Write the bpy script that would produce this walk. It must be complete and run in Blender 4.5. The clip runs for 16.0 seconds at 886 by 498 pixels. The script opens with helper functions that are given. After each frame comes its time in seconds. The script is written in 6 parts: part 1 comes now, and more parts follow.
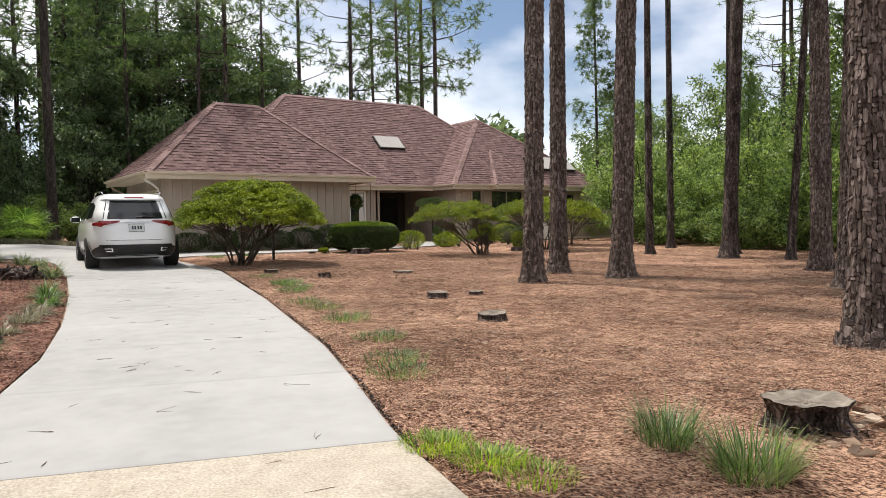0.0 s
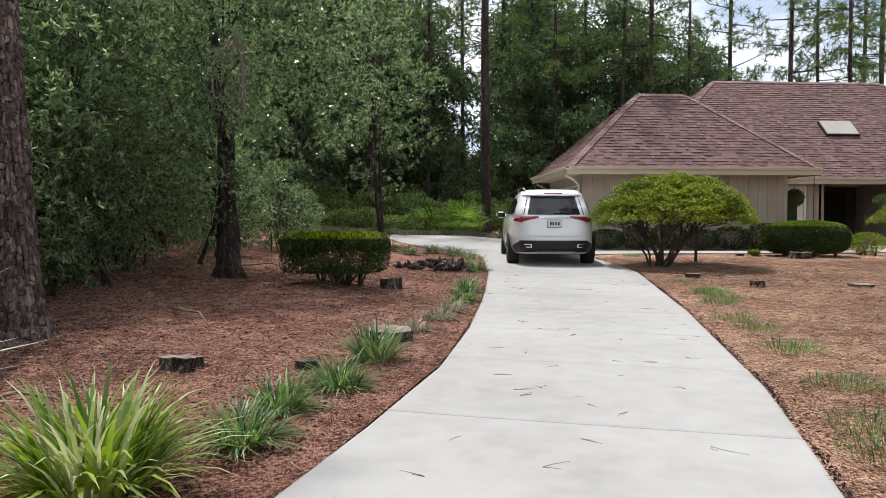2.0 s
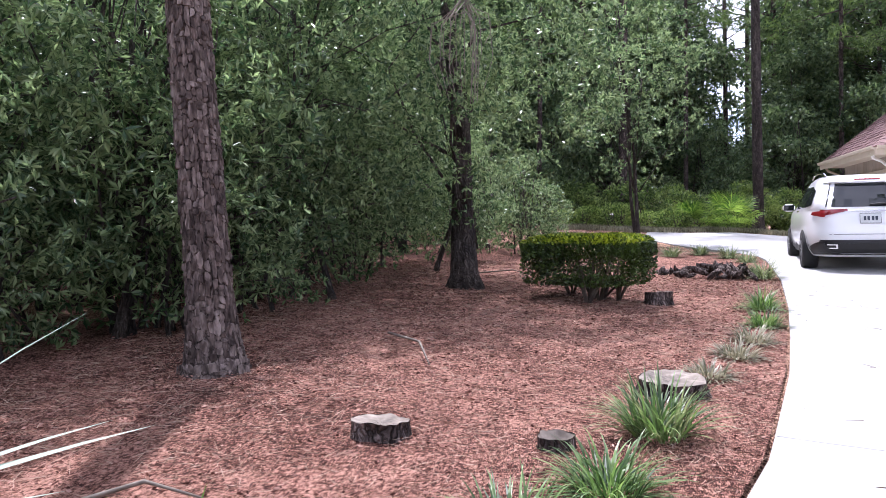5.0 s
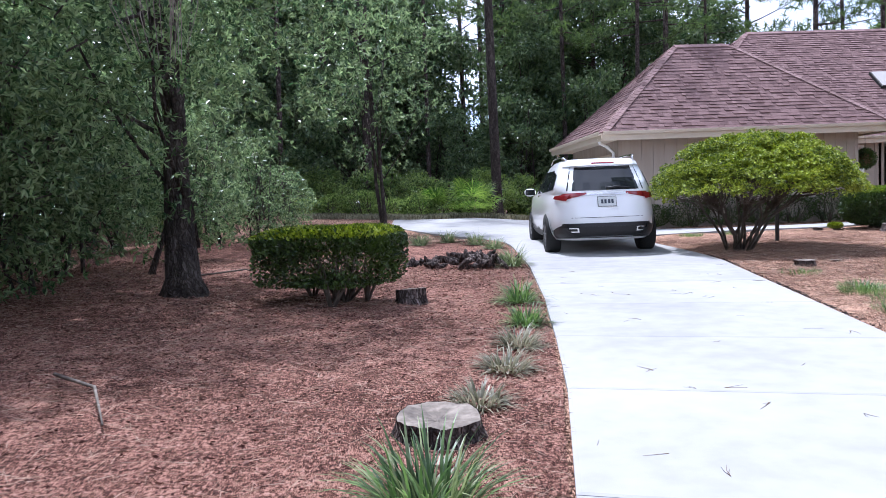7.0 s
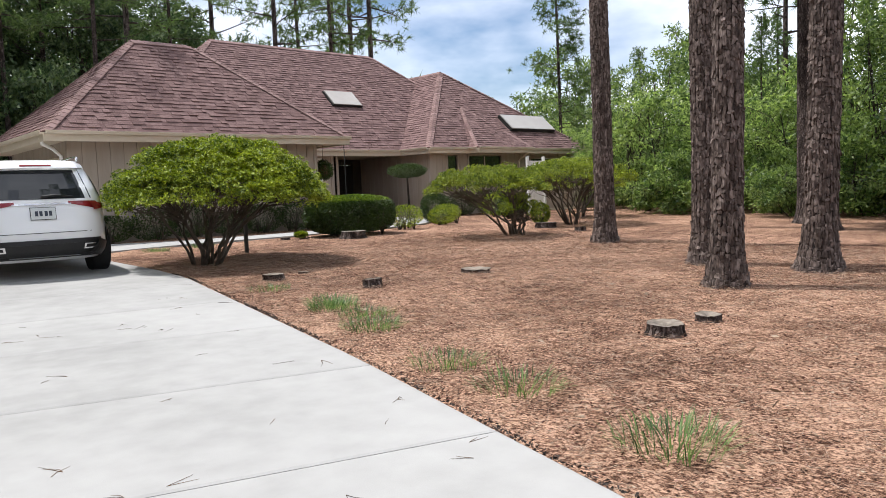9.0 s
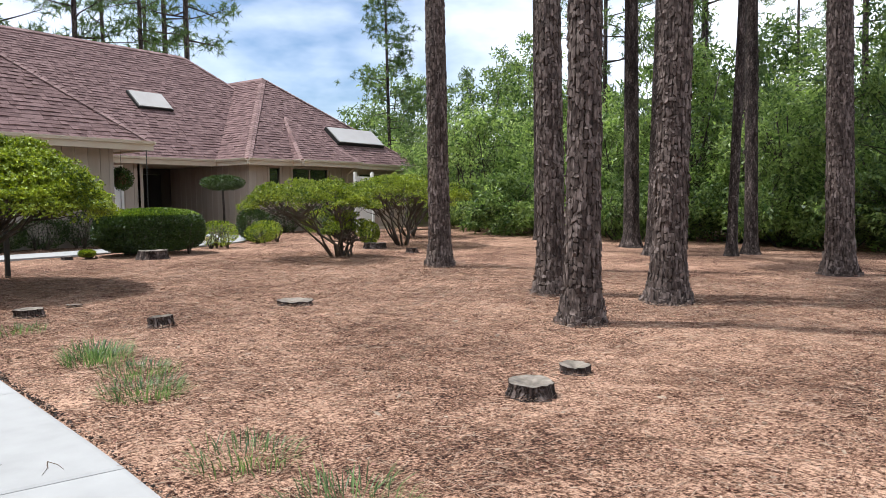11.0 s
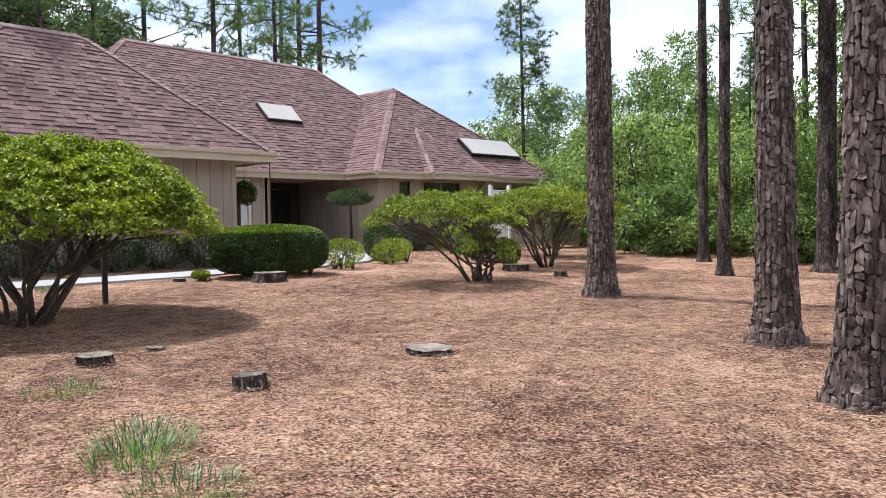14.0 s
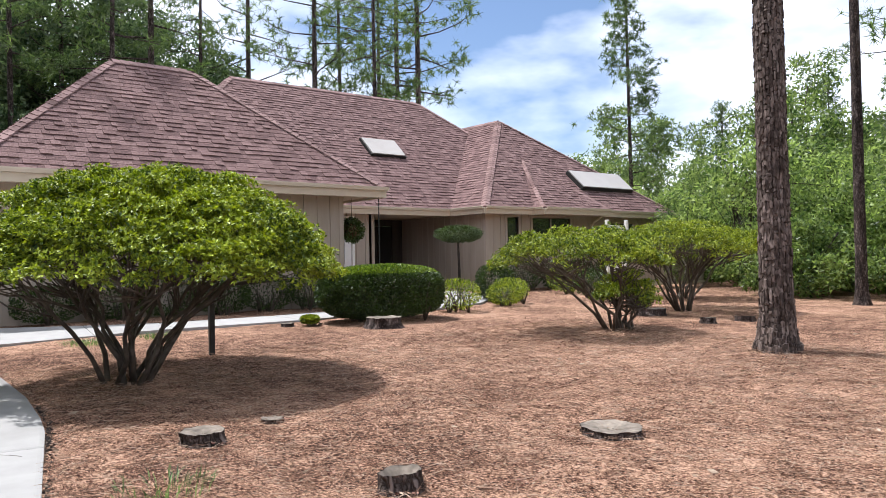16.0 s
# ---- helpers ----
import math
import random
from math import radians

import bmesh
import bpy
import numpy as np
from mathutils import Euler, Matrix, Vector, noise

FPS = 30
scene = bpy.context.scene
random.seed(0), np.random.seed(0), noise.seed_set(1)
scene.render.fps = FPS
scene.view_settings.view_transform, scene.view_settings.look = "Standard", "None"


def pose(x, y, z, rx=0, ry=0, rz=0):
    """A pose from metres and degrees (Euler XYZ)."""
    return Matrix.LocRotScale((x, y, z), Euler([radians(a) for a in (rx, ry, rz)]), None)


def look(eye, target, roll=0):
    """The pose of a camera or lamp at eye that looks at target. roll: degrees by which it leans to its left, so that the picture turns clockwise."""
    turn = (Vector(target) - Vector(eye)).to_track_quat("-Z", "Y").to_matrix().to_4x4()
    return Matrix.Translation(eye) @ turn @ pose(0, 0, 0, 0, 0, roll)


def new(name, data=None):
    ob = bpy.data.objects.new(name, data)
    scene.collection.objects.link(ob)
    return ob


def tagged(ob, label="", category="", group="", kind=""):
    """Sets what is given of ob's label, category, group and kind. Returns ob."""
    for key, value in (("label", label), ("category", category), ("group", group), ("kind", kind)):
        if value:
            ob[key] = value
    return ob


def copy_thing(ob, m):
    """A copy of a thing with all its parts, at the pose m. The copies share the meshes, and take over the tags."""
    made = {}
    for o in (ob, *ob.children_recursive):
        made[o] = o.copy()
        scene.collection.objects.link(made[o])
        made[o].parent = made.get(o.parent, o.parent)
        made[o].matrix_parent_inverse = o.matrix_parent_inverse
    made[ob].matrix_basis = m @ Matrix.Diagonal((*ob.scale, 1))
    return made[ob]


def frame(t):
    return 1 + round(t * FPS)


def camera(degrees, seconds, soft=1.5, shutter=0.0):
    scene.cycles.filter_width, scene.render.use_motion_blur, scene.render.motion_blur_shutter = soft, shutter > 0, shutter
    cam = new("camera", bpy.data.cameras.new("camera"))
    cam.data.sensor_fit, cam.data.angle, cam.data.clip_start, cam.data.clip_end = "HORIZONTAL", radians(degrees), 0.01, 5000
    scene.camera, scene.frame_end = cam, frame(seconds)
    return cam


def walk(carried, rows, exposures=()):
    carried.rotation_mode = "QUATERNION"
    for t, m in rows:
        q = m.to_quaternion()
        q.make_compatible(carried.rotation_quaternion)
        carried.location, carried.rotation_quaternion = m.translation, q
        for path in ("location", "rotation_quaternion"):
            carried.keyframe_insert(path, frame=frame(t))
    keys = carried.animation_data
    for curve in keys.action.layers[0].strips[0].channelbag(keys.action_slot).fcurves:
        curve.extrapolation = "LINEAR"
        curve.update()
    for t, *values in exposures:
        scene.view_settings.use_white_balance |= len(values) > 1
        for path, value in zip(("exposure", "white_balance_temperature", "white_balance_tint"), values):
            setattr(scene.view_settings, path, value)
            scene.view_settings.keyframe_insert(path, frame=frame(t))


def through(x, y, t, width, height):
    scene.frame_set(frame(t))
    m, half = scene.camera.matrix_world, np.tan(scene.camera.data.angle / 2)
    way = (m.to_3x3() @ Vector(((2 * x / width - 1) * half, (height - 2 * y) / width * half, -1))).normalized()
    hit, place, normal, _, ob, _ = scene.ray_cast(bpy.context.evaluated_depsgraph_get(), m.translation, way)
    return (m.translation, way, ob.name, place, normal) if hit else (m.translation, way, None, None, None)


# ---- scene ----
cam = camera(60.9, 16.0, 0.85)
METRES, EYE, TILT, LEAN, TURN = 11.92, 1.25, 0.0, 0.0, -34.25
ROWS = [
    (0.0, 0.0, 0.0, 0.0, -0.03, -1.88, 1.0),
    (0.5, -0.0031, 0.0282, 0.0015, 2.5, -1.96, 0.84),
    (1.0, -0.0049, 0.0585, 0.0033, 9.27, -1.96, 0.56),
    (1.5, -0.0161, 0.0851, 0.0028, 19.78, -1.98, 0.26),
    (2.0, -0.0293, 0.11, 0.0047, 31.09, -1.98, -0.09),
    (2.5, -0.042, 0.135, 0.0065, 40.96, -2.0, -0.33),
    (3.0, -0.0594, 0.1551, 0.0057, 48.01, -1.97, -0.52),
    (5.5, -0.1679, 0.2617, 0.0096, 49.64, -2.11, 1.02),
    (6.0, -0.1893, 0.2828, 0.0088, 44.39, -2.4, 1.59),
    (6.5, -0.206, 0.309, 0.0093, 37.89, -2.89, 1.96),
    (7.0, -0.2161, 0.3401, 0.0103, 30.64, -3.49, 2.27),
    (7.5, -0.2265, 0.3708, 0.0084, 22.39, -3.98, 2.42),
    (8.0, -0.23, 0.403, 0.0097, 12.88, -4.29, 2.39),
    (8.5, -0.2253, 0.4376, 0.0114, 2.45, -4.38, 2.43),
    (9.0, -0.2228, 0.4709, 0.01, -7.57, -4.36, 2.35),
    (9.5, -0.219, 0.5006, 0.0108, -15.7, -4.45, 2.29),
    (12.0, -0.1774, 0.6568, 0.0122, -21.02, -3.42, 0.78),
    (12.5, -0.1689, 0.6879, 0.0108, -18.72, -3.11, 0.53),
    (13.0, -0.1619, 0.7204, 0.0123, -16.31, -2.91, 0.52),
    (13.5, -0.1658, 0.7537, 0.0133, -13.75, -2.65, 0.66),
    (14.0, -0.168, 0.7859, 0.0131, -11.04, -2.16, 0.9),
    (14.5, -0.1738, 0.8169, 0.0158, -8.71, -1.39, 1.12),
    (15.0, -0.1846, 0.8469, 0.0176, -7.06, -0.55, 1.14),
    (15.5, -0.1912, 0.8778, 0.0173, -5.96, 0.14, 1.09),
    (16.0, -0.2013, 0.906, 0.0185, -4.26, 0.69, 1.01),
]
EXPOSURES = [(0.0, 0.14, 6500, 12), (1.5, 0.06, 6300, 12), (2.5, 0.16, 6100, 12), (3.2, 0.28, 5900, 14), (5.3, 0.95, 5500, 26), (6.2, 0.76, 5200, 24), (7.0, 0.58, 5250, 20), (7.5, 0.44, 5800, 18), (8.5, 0.28, 6100, 13), (9.7, 0.22, 6050, 12), (12.0, 0.43, 5750, 10), (14.0, 0.49, 5800, 12), (16.0, 0.49, 5950, 14)]
walk(cam, [(t, pose(0, 0, EYE, TILT, LEAN, TURN) @ pose(METRES * x, METRES * y, METRES * z, 90 + pitch, roll, yaw)) for t, x, y, z, yaw, pitch, roll in ROWS], EXPOSURES)

# ---- light ----
SUN_FROM = Vector((-0.17, 0.38, 0.91)).normalized()
world = bpy.data.worlds.new("sky")
scene.world = world
world.use_nodes = True
wt = world.node_tree
sky = wt.nodes.new("ShaderNodeTexSky")
sky.sky_type = "NISHITA"
sky.sun_disc = False
sky.sun_elevation = math.asin(SUN_FROM.z)
sky.sun_rotation = math.atan2(SUN_FROM.x, SUN_FROM.y)
sky.dust_density = 0.8
sky.ozone_density = 1.6
# thin broken cloud over the blue
wco = wt.nodes.new("ShaderNodeTexCoord")
wmap = wt.nodes.new("ShaderNodeMapping")
wmap.inputs["Scale"].default_value = (1.0, 1.0, 2.4)
wt.links.new(wco.outputs["Generated"], wmap.inputs["Vector"])
wnoise = wt.nodes.new("ShaderNodeTexNoise")
wnoise.inputs["Scale"].default_value = 2.2
wnoise.inputs["Detail"].default_value = 6.0
wt.links.new(wmap.outputs["Vector"], wnoise.inputs["Vector"])
wramp = wt.nodes.new("ShaderNodeValToRGB")
wramp.color_ramp.elements[0].position = 0.35
wramp.color_ramp.elements[1].position = 0.56
wt.links.new(wnoise.outputs["Fac"], wramp.inputs["Fac"])
wmix = wt.nodes.new("ShaderNodeMix")
wmix.data_type = "RGBA"
wmix.inputs["B"].default_value = (12.5, 12.6, 12.9, 1)
wt.links.new(wramp.outputs["Color"], wmix.inputs["Factor"])
wt.links.new(sky.outputs["Color"], wmix.inputs["A"])
wt.links.new(wmix.outputs["Result"], wt.nodes["Background"].inputs["Color"])
wt.nodes["Background"].inputs["Strength"].default_value = 0.105
sun = new("sun", bpy.data.lights.new("sun", "SUN"))
sun.data.energy = 5.0
sun.data.angle = radians(1.2)
sun.data.color = (1.0, 0.95, 0.86)
sun.matrix_world = look(SUN_FROM * 50, (0, 0, 0))


# ---- materials ----
def material(name, colours, scale=4.0, rough=0.8, bump=0.3, bump_scale=None, stretch=(1, 1, 1), metal=0.0, island=0.0, objrand=0.0, coords="Object", detail=6.0, big=0.5, bump_dist=0.01, spec=0.4):
    """A surface whose colour runs through a ramp by two noises, coarse and fine, with relief from the fine one."""
    m = bpy.data.materials.new(name)
    m.use_nodes = True
    nt = m.node_tree
    n, l = nt.nodes, nt.links
    b = n["Principled BSDF"]
    b.inputs["Roughness"].default_value = rough
    b.inputs["Metallic"].default_value = metal
    b.inputs["Specular IOR Level"].default_value = spec
    co = n.new("ShaderNodeTexCoord")
    mp = n.new("ShaderNodeMapping")
    mp.inputs["Scale"].default_value = stretch
    l.new(co.outputs[coords], mp.inputs["Vector"])
    fine = n.new("ShaderNodeTexNoise")
    fine.inputs["Scale"].default_value = scale
    fine.inputs["Detail"].default_value = detail
    l.new(mp.outputs["Vector"], fine.inputs["Vector"])
    coarse = n.new("ShaderNodeTexNoise")
    coarse.inputs["Scale"].default_value = scale * 0.12
    coarse.inputs["Detail"].default_value = 3
    l.new(mp.outputs["Vector"], coarse.inputs["Vector"])
    mix = n.new("ShaderNodeMix")
    mix.inputs["Factor"].default_value = big
    l.new(fine.outputs["Fac"], mix.inputs["A"])
    l.new(coarse.outputs["Fac"], mix.inputs["B"])
    fac = mix.outputs["Result"]
    if island or objrand:
        src = n.new("ShaderNodeNewGeometry").outputs["Random Per Island"] if island else n.new("ShaderNodeObjectInfo").outputs["Random"]
        ma = n.new("ShaderNodeMath")
        ma.operation = "MULTIPLY_ADD"
        ma.inputs[1].default_value = island or objrand
        l.new(src, ma.inputs[0])
        l.new(fac, ma.inputs[2])
        sb = n.new("ShaderNodeMath")
        sb.operation = "SUBTRACT"
        sb.inputs[1].default_value = (island or objrand) / 2
        l.new(ma.outputs[0], sb.inputs[0])
        fac = sb.outputs[0]
    ramp = n.new("ShaderNodeValToRGB")
    el = ramp.color_ramp.elements
    while len(el) < len(colours):
        el.new(0.5)
    for i, c in enumerate(colours):
        el[i].position = 0.3 + 0.4 * i / max(1, len(colours) - 1)
        el[i].color = (*c, 1)
    l.new(fac, ramp.inputs["Fac"])
    l.new(ramp.outputs["Color"], b.inputs["Base Color"])
    if bump:
        bn = n.new("ShaderNodeTexNoise")
        bn.inputs["Scale"].default_value = bump_scale or scale * 2
        bn.inputs["Detail"].default_value = 5
        l.new(mp.outputs["Vector"], bn.inputs["Vector"])
        bu = n.new("ShaderNodeBump")
        bu.inputs["Strength"].default_value = bump
        bu.inputs["Distance"].default_value = bump_dist
        l.new(bn.outputs["Fac"], bu.inputs["Height"])
        l.new(bu.outputs["Normal"], b.inputs["Normal"])
    return m


def leaf_material(name, dark, light, through=0.35, gloss=0.45):
    """Leaves: colour varies leaf by leaf and clump by clump, light passes through."""
    m = material(name, [dark, tuple((a + c) / 2 for a, c in zip(dark, light)), light], 1.2, gloss, 0, island=0.45, big=0.4, detail=2)
    n, l = m.node_tree.nodes, m.node_tree.links
    b = n["Principled BSDF"]
    out = n["Material Output"]
    col = b.inputs["Base Color"].links[0].from_socket
    tr = n.new("ShaderNodeBsdfTranslucent")
    hue = n.new("ShaderNodeHueSaturation")
    hue.inputs["Saturation"].default_value = 1.15
    hue.inputs["Value"].default_value = 1.5
    l.new(col, hue.inputs["Color"])
    l.new(hue.outputs["Color"], tr.inputs["Color"])
    mx = n.new("ShaderNodeMixShader")
    mx.inputs["Fac"].default_value = through
    l.new(b.outputs["BSDF"], mx.inputs[1])
    l.new(tr.outputs["BSDF"], mx.inputs[2])
    l.new(mx.outputs["Shader"], out.inputs["Surface"])
    return m


def bark_material(name, dark, mid, light, cell=20.0, depth=0.025):
    """Flaky plates of several sizes, each with its own tone, over dark furrows."""
    m = material(name, [dark, mid, light], 9.0, 0.92, 0, stretch=(1, 1, 0.3), big=0.35, spec=0.2)
    n, l = m.node_tree.nodes, m.node_tree.links
    b = n["Principled BSDF"]
    ramp = b.inputs["Base Color"].links[0].from_node
    tone = ramp.inputs["Fac"].links[0].from_socket
    co = n.new("ShaderNodeTexCoord")
    wob = n.new("ShaderNodeTexNoise")
    wob.inputs["Scale"].default_value = 9
    wob.inputs["Detail"].default_value = 4
    l.new(co.outputs["Object"], wob.inputs["Vector"])
    off = n.new("ShaderNodeVectorMath")
    off.operation = "MULTIPLY_ADD"
    off.inputs[1].default_value = (0.11, 0.11, 0.22)
    l.new(wob.outputs["Color"], off.inputs[0])
    l.new(co.outputs["Object"], off.inputs[2])
    mp = n.new("ShaderNodeMapping")
    mp.inputs["Scale"].default_value = (1, 1, 0.22)
    l.new(off.outputs["Vector"], mp.inputs["Vector"])
    vo = n.new("ShaderNodeTexVoronoi")
    vo.feature = "DISTANCE_TO_EDGE"
    vo.inputs["Scale"].default_value = cell
    l.new(mp.outputs["Vector"], vo.inputs["Vector"])
    vc = n.new("ShaderNodeTexVoronoi")
    vc.inputs["Scale"].default_value = cell
    l.new(mp.outputs["Vector"], vc.inputs["Vector"])
    sep = n.new("ShaderNodeSeparateColor")
    l.new(vc.outputs["Color"], sep.inputs["Color"])
    fur = n.new("ShaderNodeMapRange")
    fur.inputs["From Max"].default_value = 0.28
    l.new(vo.outputs["Distance"], fur.inputs["Value"])
    # tone of a plate: its own value, the grain, darker in the furrow
    t1 = n.new("ShaderNodeMath")
    t1.operation = "MULTIPLY_ADD"
    t1.inputs[1].default_value = 0.15
    l.new(sep.outputs["Red"], t1.inputs[0])
    l.new(tone, t1.inputs[2])
    t2 = n.new("ShaderNodeMath")
    t2.operation = "MULTIPLY_ADD"
    t2.inputs[1].default_value = 0.20
    l.new(fur.outputs["Result"], t2.inputs[0])
    l.new(t1.outputs[0], t2.inputs[2])
    t3 = n.new("ShaderNodeMath")
    t3.operation = "SUBTRACT"
    t3.inputs[1].default_value = 0.20
    l.new(t2.outputs[0], t3.inputs[0])
    l.new(t3.outputs[0], ramp.inputs["Fac"])
    fi = n.new("ShaderNodeTexNoise")
    fi.inputs["Scale"].default_value = 45
    fi.inputs["Detail"].default_value = 6
    l.new(mp.outputs["Vector"], fi.inputs["Vector"])
    h1 = n.new("ShaderNodeMath")
    h1.operation = "MULTIPLY_ADD"
    h1.inputs[1].default_value = 0.35
    l.new(fi.outputs["Fac"], h1.inputs[0])
    l.new(fur.outputs["Result"], h1.inputs[2])
    h2 = n.new("ShaderNodeMath")
    h2.operation = "MULTIPLY_ADD"
    h2.inputs[1].default_value = 0.7
    l.new(sep.outputs["Green"], h2.inputs[0])
    l.new(h1.outputs[0], h2.inputs[2])
    bu = n.new("ShaderNodeBump")
    bu.inputs["Strength"].default_value = 1.0
    bu.inputs["Distance"].default_value = depth
    l.new(h2.outputs[0], bu.inputs["Height"])
    l.new(bu.outputs["Normal"], b.inputs["Normal"])
    return m


def straw_material(name, colours):
    """Matted pine straw: three crossing layers of long streaks, blotched."""
    m = material(name, colours, 5.0, 0.95, 0, coords="Object", big=0.5, spec=0.1)
    n, l = m.node_tree.nodes, m.node_tree.links
    b = n["Principled BSDF"]
    ramp = b.inputs["Base Color"].links[0].from_node
    blotch = ramp.inputs["Fac"].links[0].from_socket
    co = n.new("ShaderNodeTexCoord")
    last = None
    for ang in (0.4, 1.5, 2.5):
        mp = n.new("ShaderNodeMapping")
        mp.inputs["Rotation"].default_value = (0, 0, ang)
        mp.inputs["Scale"].default_value = (230, 34, 34)
        l.new(co.outputs["Object"], mp.inputs["Vector"])
        tx = n.new("ShaderNodeTexNoise")
        tx.inputs["Scale"].default_value = 1.0
        tx.inputs["Detail"].default_value = 3
        tx.inputs["Distortion"].default_value = 0.6
        l.new(mp.outputs["Vector"], tx.inputs["Vector"])
        if last is None:
            last = tx.outputs["Fac"]
        else:
            mx = n.new("ShaderNodeMath")
            mx.operation = "MAXIMUM"
            l.new(last, mx.inputs[0])
            l.new(tx.outputs["Fac"], mx.inputs[1])
            last = mx.outputs[0]
    half = n.new("ShaderNodeMath")
    half.operation = "MULTIPLY_ADD"
    half.inputs[1].default_value = 2.4
    half.inputs[2].default_value = -1.31
    l.new(last, half.inputs[0])
    ad = n.new("ShaderNodeMath")
    ad.operation = "ADD"
    l.new(half.outputs[0], ad.inputs[0])
    l.new(blotch, ad.inputs[1])
    cr = n.new("ShaderNodeTexNoise")
    cr.inputs["Scale"].default_value = 42
    cr.inputs["Detail"].default_value = 5
    l.new(co.outputs["Object"], cr.inputs["Vector"])
    cs = n.new("ShaderNodeMath")
    cs.operation = "MULTIPLY_ADD"
    cs.inputs[1].default_value = 1.1
    cs.inputs[2].default_value = -0.57
    l.new(cr.outputs["Fac"], cs.inputs[0])
    ac = n.new("ShaderNodeMath")
    ac.operation = "ADD"
    l.new(ad.outputs[0], ac.inputs[0])
    l.new(cs.outputs[0], ac.inputs[1])
    sc = n.new("ShaderNodeMath")
    sc.operation = "MULTIPLY_ADD"
    sc.inputs[1].default_value = 1.1
    sc.inputs[2].default_value = -0.118
    l.new(ac.outputs[0], sc.inputs[0])
    l.new(sc.outputs[0], ramp.inputs["Fac"])
    bu = n.new("ShaderNodeBump")
    bu.inputs["Strength"].default_value = 0.9
    bu.inputs["Distance"].default_value = 0.02
    l.new(last, bu.inputs["Height"])
    l.new(bu.outputs["Normal"], b.inputs["Normal"])
    return m


M_STRAW = straw_material("pine_straw", [(0.026, 0.013, 0.009), (0.236, 0.120, 0.075), (0.61, 0.395, 0.275)])
M_MULCH = straw_material("red_mulch", [(0.032, 0.014, 0.010), (0.165, 0.070, 0.050), (0.42, 0.235, 0.175)])
M_NEEDLE = material("fallen_needles", [(0.15, 0.08, 0.052), (0.30, 0.19, 0.13), (0.46, 0.34, 0.255)], 3, 0.9, 0, island=0.7, spec=0.15)
M_NEEDLE_DARK = material("old_needles", [(0.05, 0.03, 0.02), (0.10, 0.06, 0.04), (0.16, 0.10, 0.06)], 3, 0.9, 0, island=0.7, spec=0.15)
M_LITTER = material("fallen_leaves", [(0.07, 0.028, 0.021), (0.18, 0.08, 0.06), (0.36, 0.21, 0.16)], 3, 0.85, 0, island=0.8, spec=0.25)
M_SOIL = material("dark_soil", [(0.018, 0.014, 0.012), (0.04, 0.03, 0.026), (0.075, 0.06, 0.05)], 9, 0.95, 0.2, island=0.6)
M_PALELEAF = material("pale_dry_leaf", [(0.20, 0.135, 0.09), (0.32, 0.235, 0.165), (0.44, 0.35, 0.26)], 9, 0.8, 0.1, island=0.7)
M_CONCRETE = material("concrete", [(0.25, 0.247, 0.238), (0.31, 0.306, 0.296), (0.355, 0.351, 0.34)], 5, 0.9, 0.25, 160, objrand=0.12, bump_dist=0.003, big=0.6)
M_AGGREGATE = material("exposed_aggregate", [(0.24, 0.205, 0.16), (0.38, 0.335, 0.27), (0.50, 0.45, 0.38)], 70, 0.9, 0.8, 130, bump_dist=0.006, big=0.25)
M_SIDING = material("taupe_siding", [(0.30, 0.25, 0.20), (0.36, 0.305, 0.25), (0.40, 0.345, 0.29)], 5, 0.8, 0.35, 40, stretch=(1, 1, 0.15), objrand=0.15)
M_TRIM = material("cream_trim", [(0.52, 0.44, 0.33), (0.60, 0.52, 0.41)], 4, 0.7, 0.1)
M_WHITE = material("white_paint", [(0.70, 0.69, 0.66), (0.80, 0.79, 0.77)], 5, 0.6, 0.1)
M_SHINGLE = material("mauve_shingle", [(0.080, 0.049, 0.047), (0.152, 0.095, 0.090), (0.245, 0.164, 0.154)], 40, 0.95, 0.6, 160, island=0.20, bump_dist=0.004, big=0.12, spec=0.15)
M_SHINGLE_PIECE = material("mauve_shingle_piece", [(0.080, 0.049, 0.047), (0.152, 0.095, 0.090), (0.245, 0.164, 0.154)], 6, 0.95, 0.6, 30, objrand=0.20, bump_dist=0.004, big=0.12, spec=0.15)
M_ROOFBASE = material("roof_felt", [(0.07, 0.04, 0.04), (0.10, 0.06, 0.055)], 8, 0.95, 0.3)
M_CAP = material("hip_cap_shingle", [(0.14, 0.085, 0.078), (0.20, 0.127, 0.117), (0.26, 0.17, 0.158)], 14, 0.95, 0.5, island=0.4)
M_DARK = material("dark_interior", [(0.012, 0.011, 0.010), (0.025, 0.022, 0.02)], 3, 0.9, 0.1)
# Entry recess walls: darkness of the deep opening put into the colour.
M_ENTRY_DARK = material("shaded_entry_brown", [(0.03, 0.022, 0.018), (0.05, 0.038, 0.03)], 5, 0.7, 0.3, 40, stretch=(1, 1, 0.15))
M_METAL = material("dark_metal", [(0.03, 0.03, 0.03), (0.06, 0.06, 0.055)], 9, 0.5, 0.1, metal=0.6)
M_PANEL = material("pale_skylight_dome", [(0.36, 0.335, 0.305), (0.43, 0.405, 0.375)], 2, 0.25, 0.0)
M_BARK = bark_material("pine_bark", (0.020, 0.015, 0.013), (0.085, 0.064, 0.056), (0.25, 0.20, 0.18), 29)
M_BARK_DARK = bark_material("dark_bark", (0.03, 0.025, 0.022), (0.07, 0.056, 0.048), (0.13, 0.11, 0.095), 26)
M_BARKPLATE = material("bark_plate", [(0.032, 0.023, 0.020), (0.100, 0.076, 0.066), (0.255, 0.205, 0.182)], 30, 0.92, 1.0, 90, stretch=(1, 1, 0.35), island=0.21, big=0.25, spec=0.2)
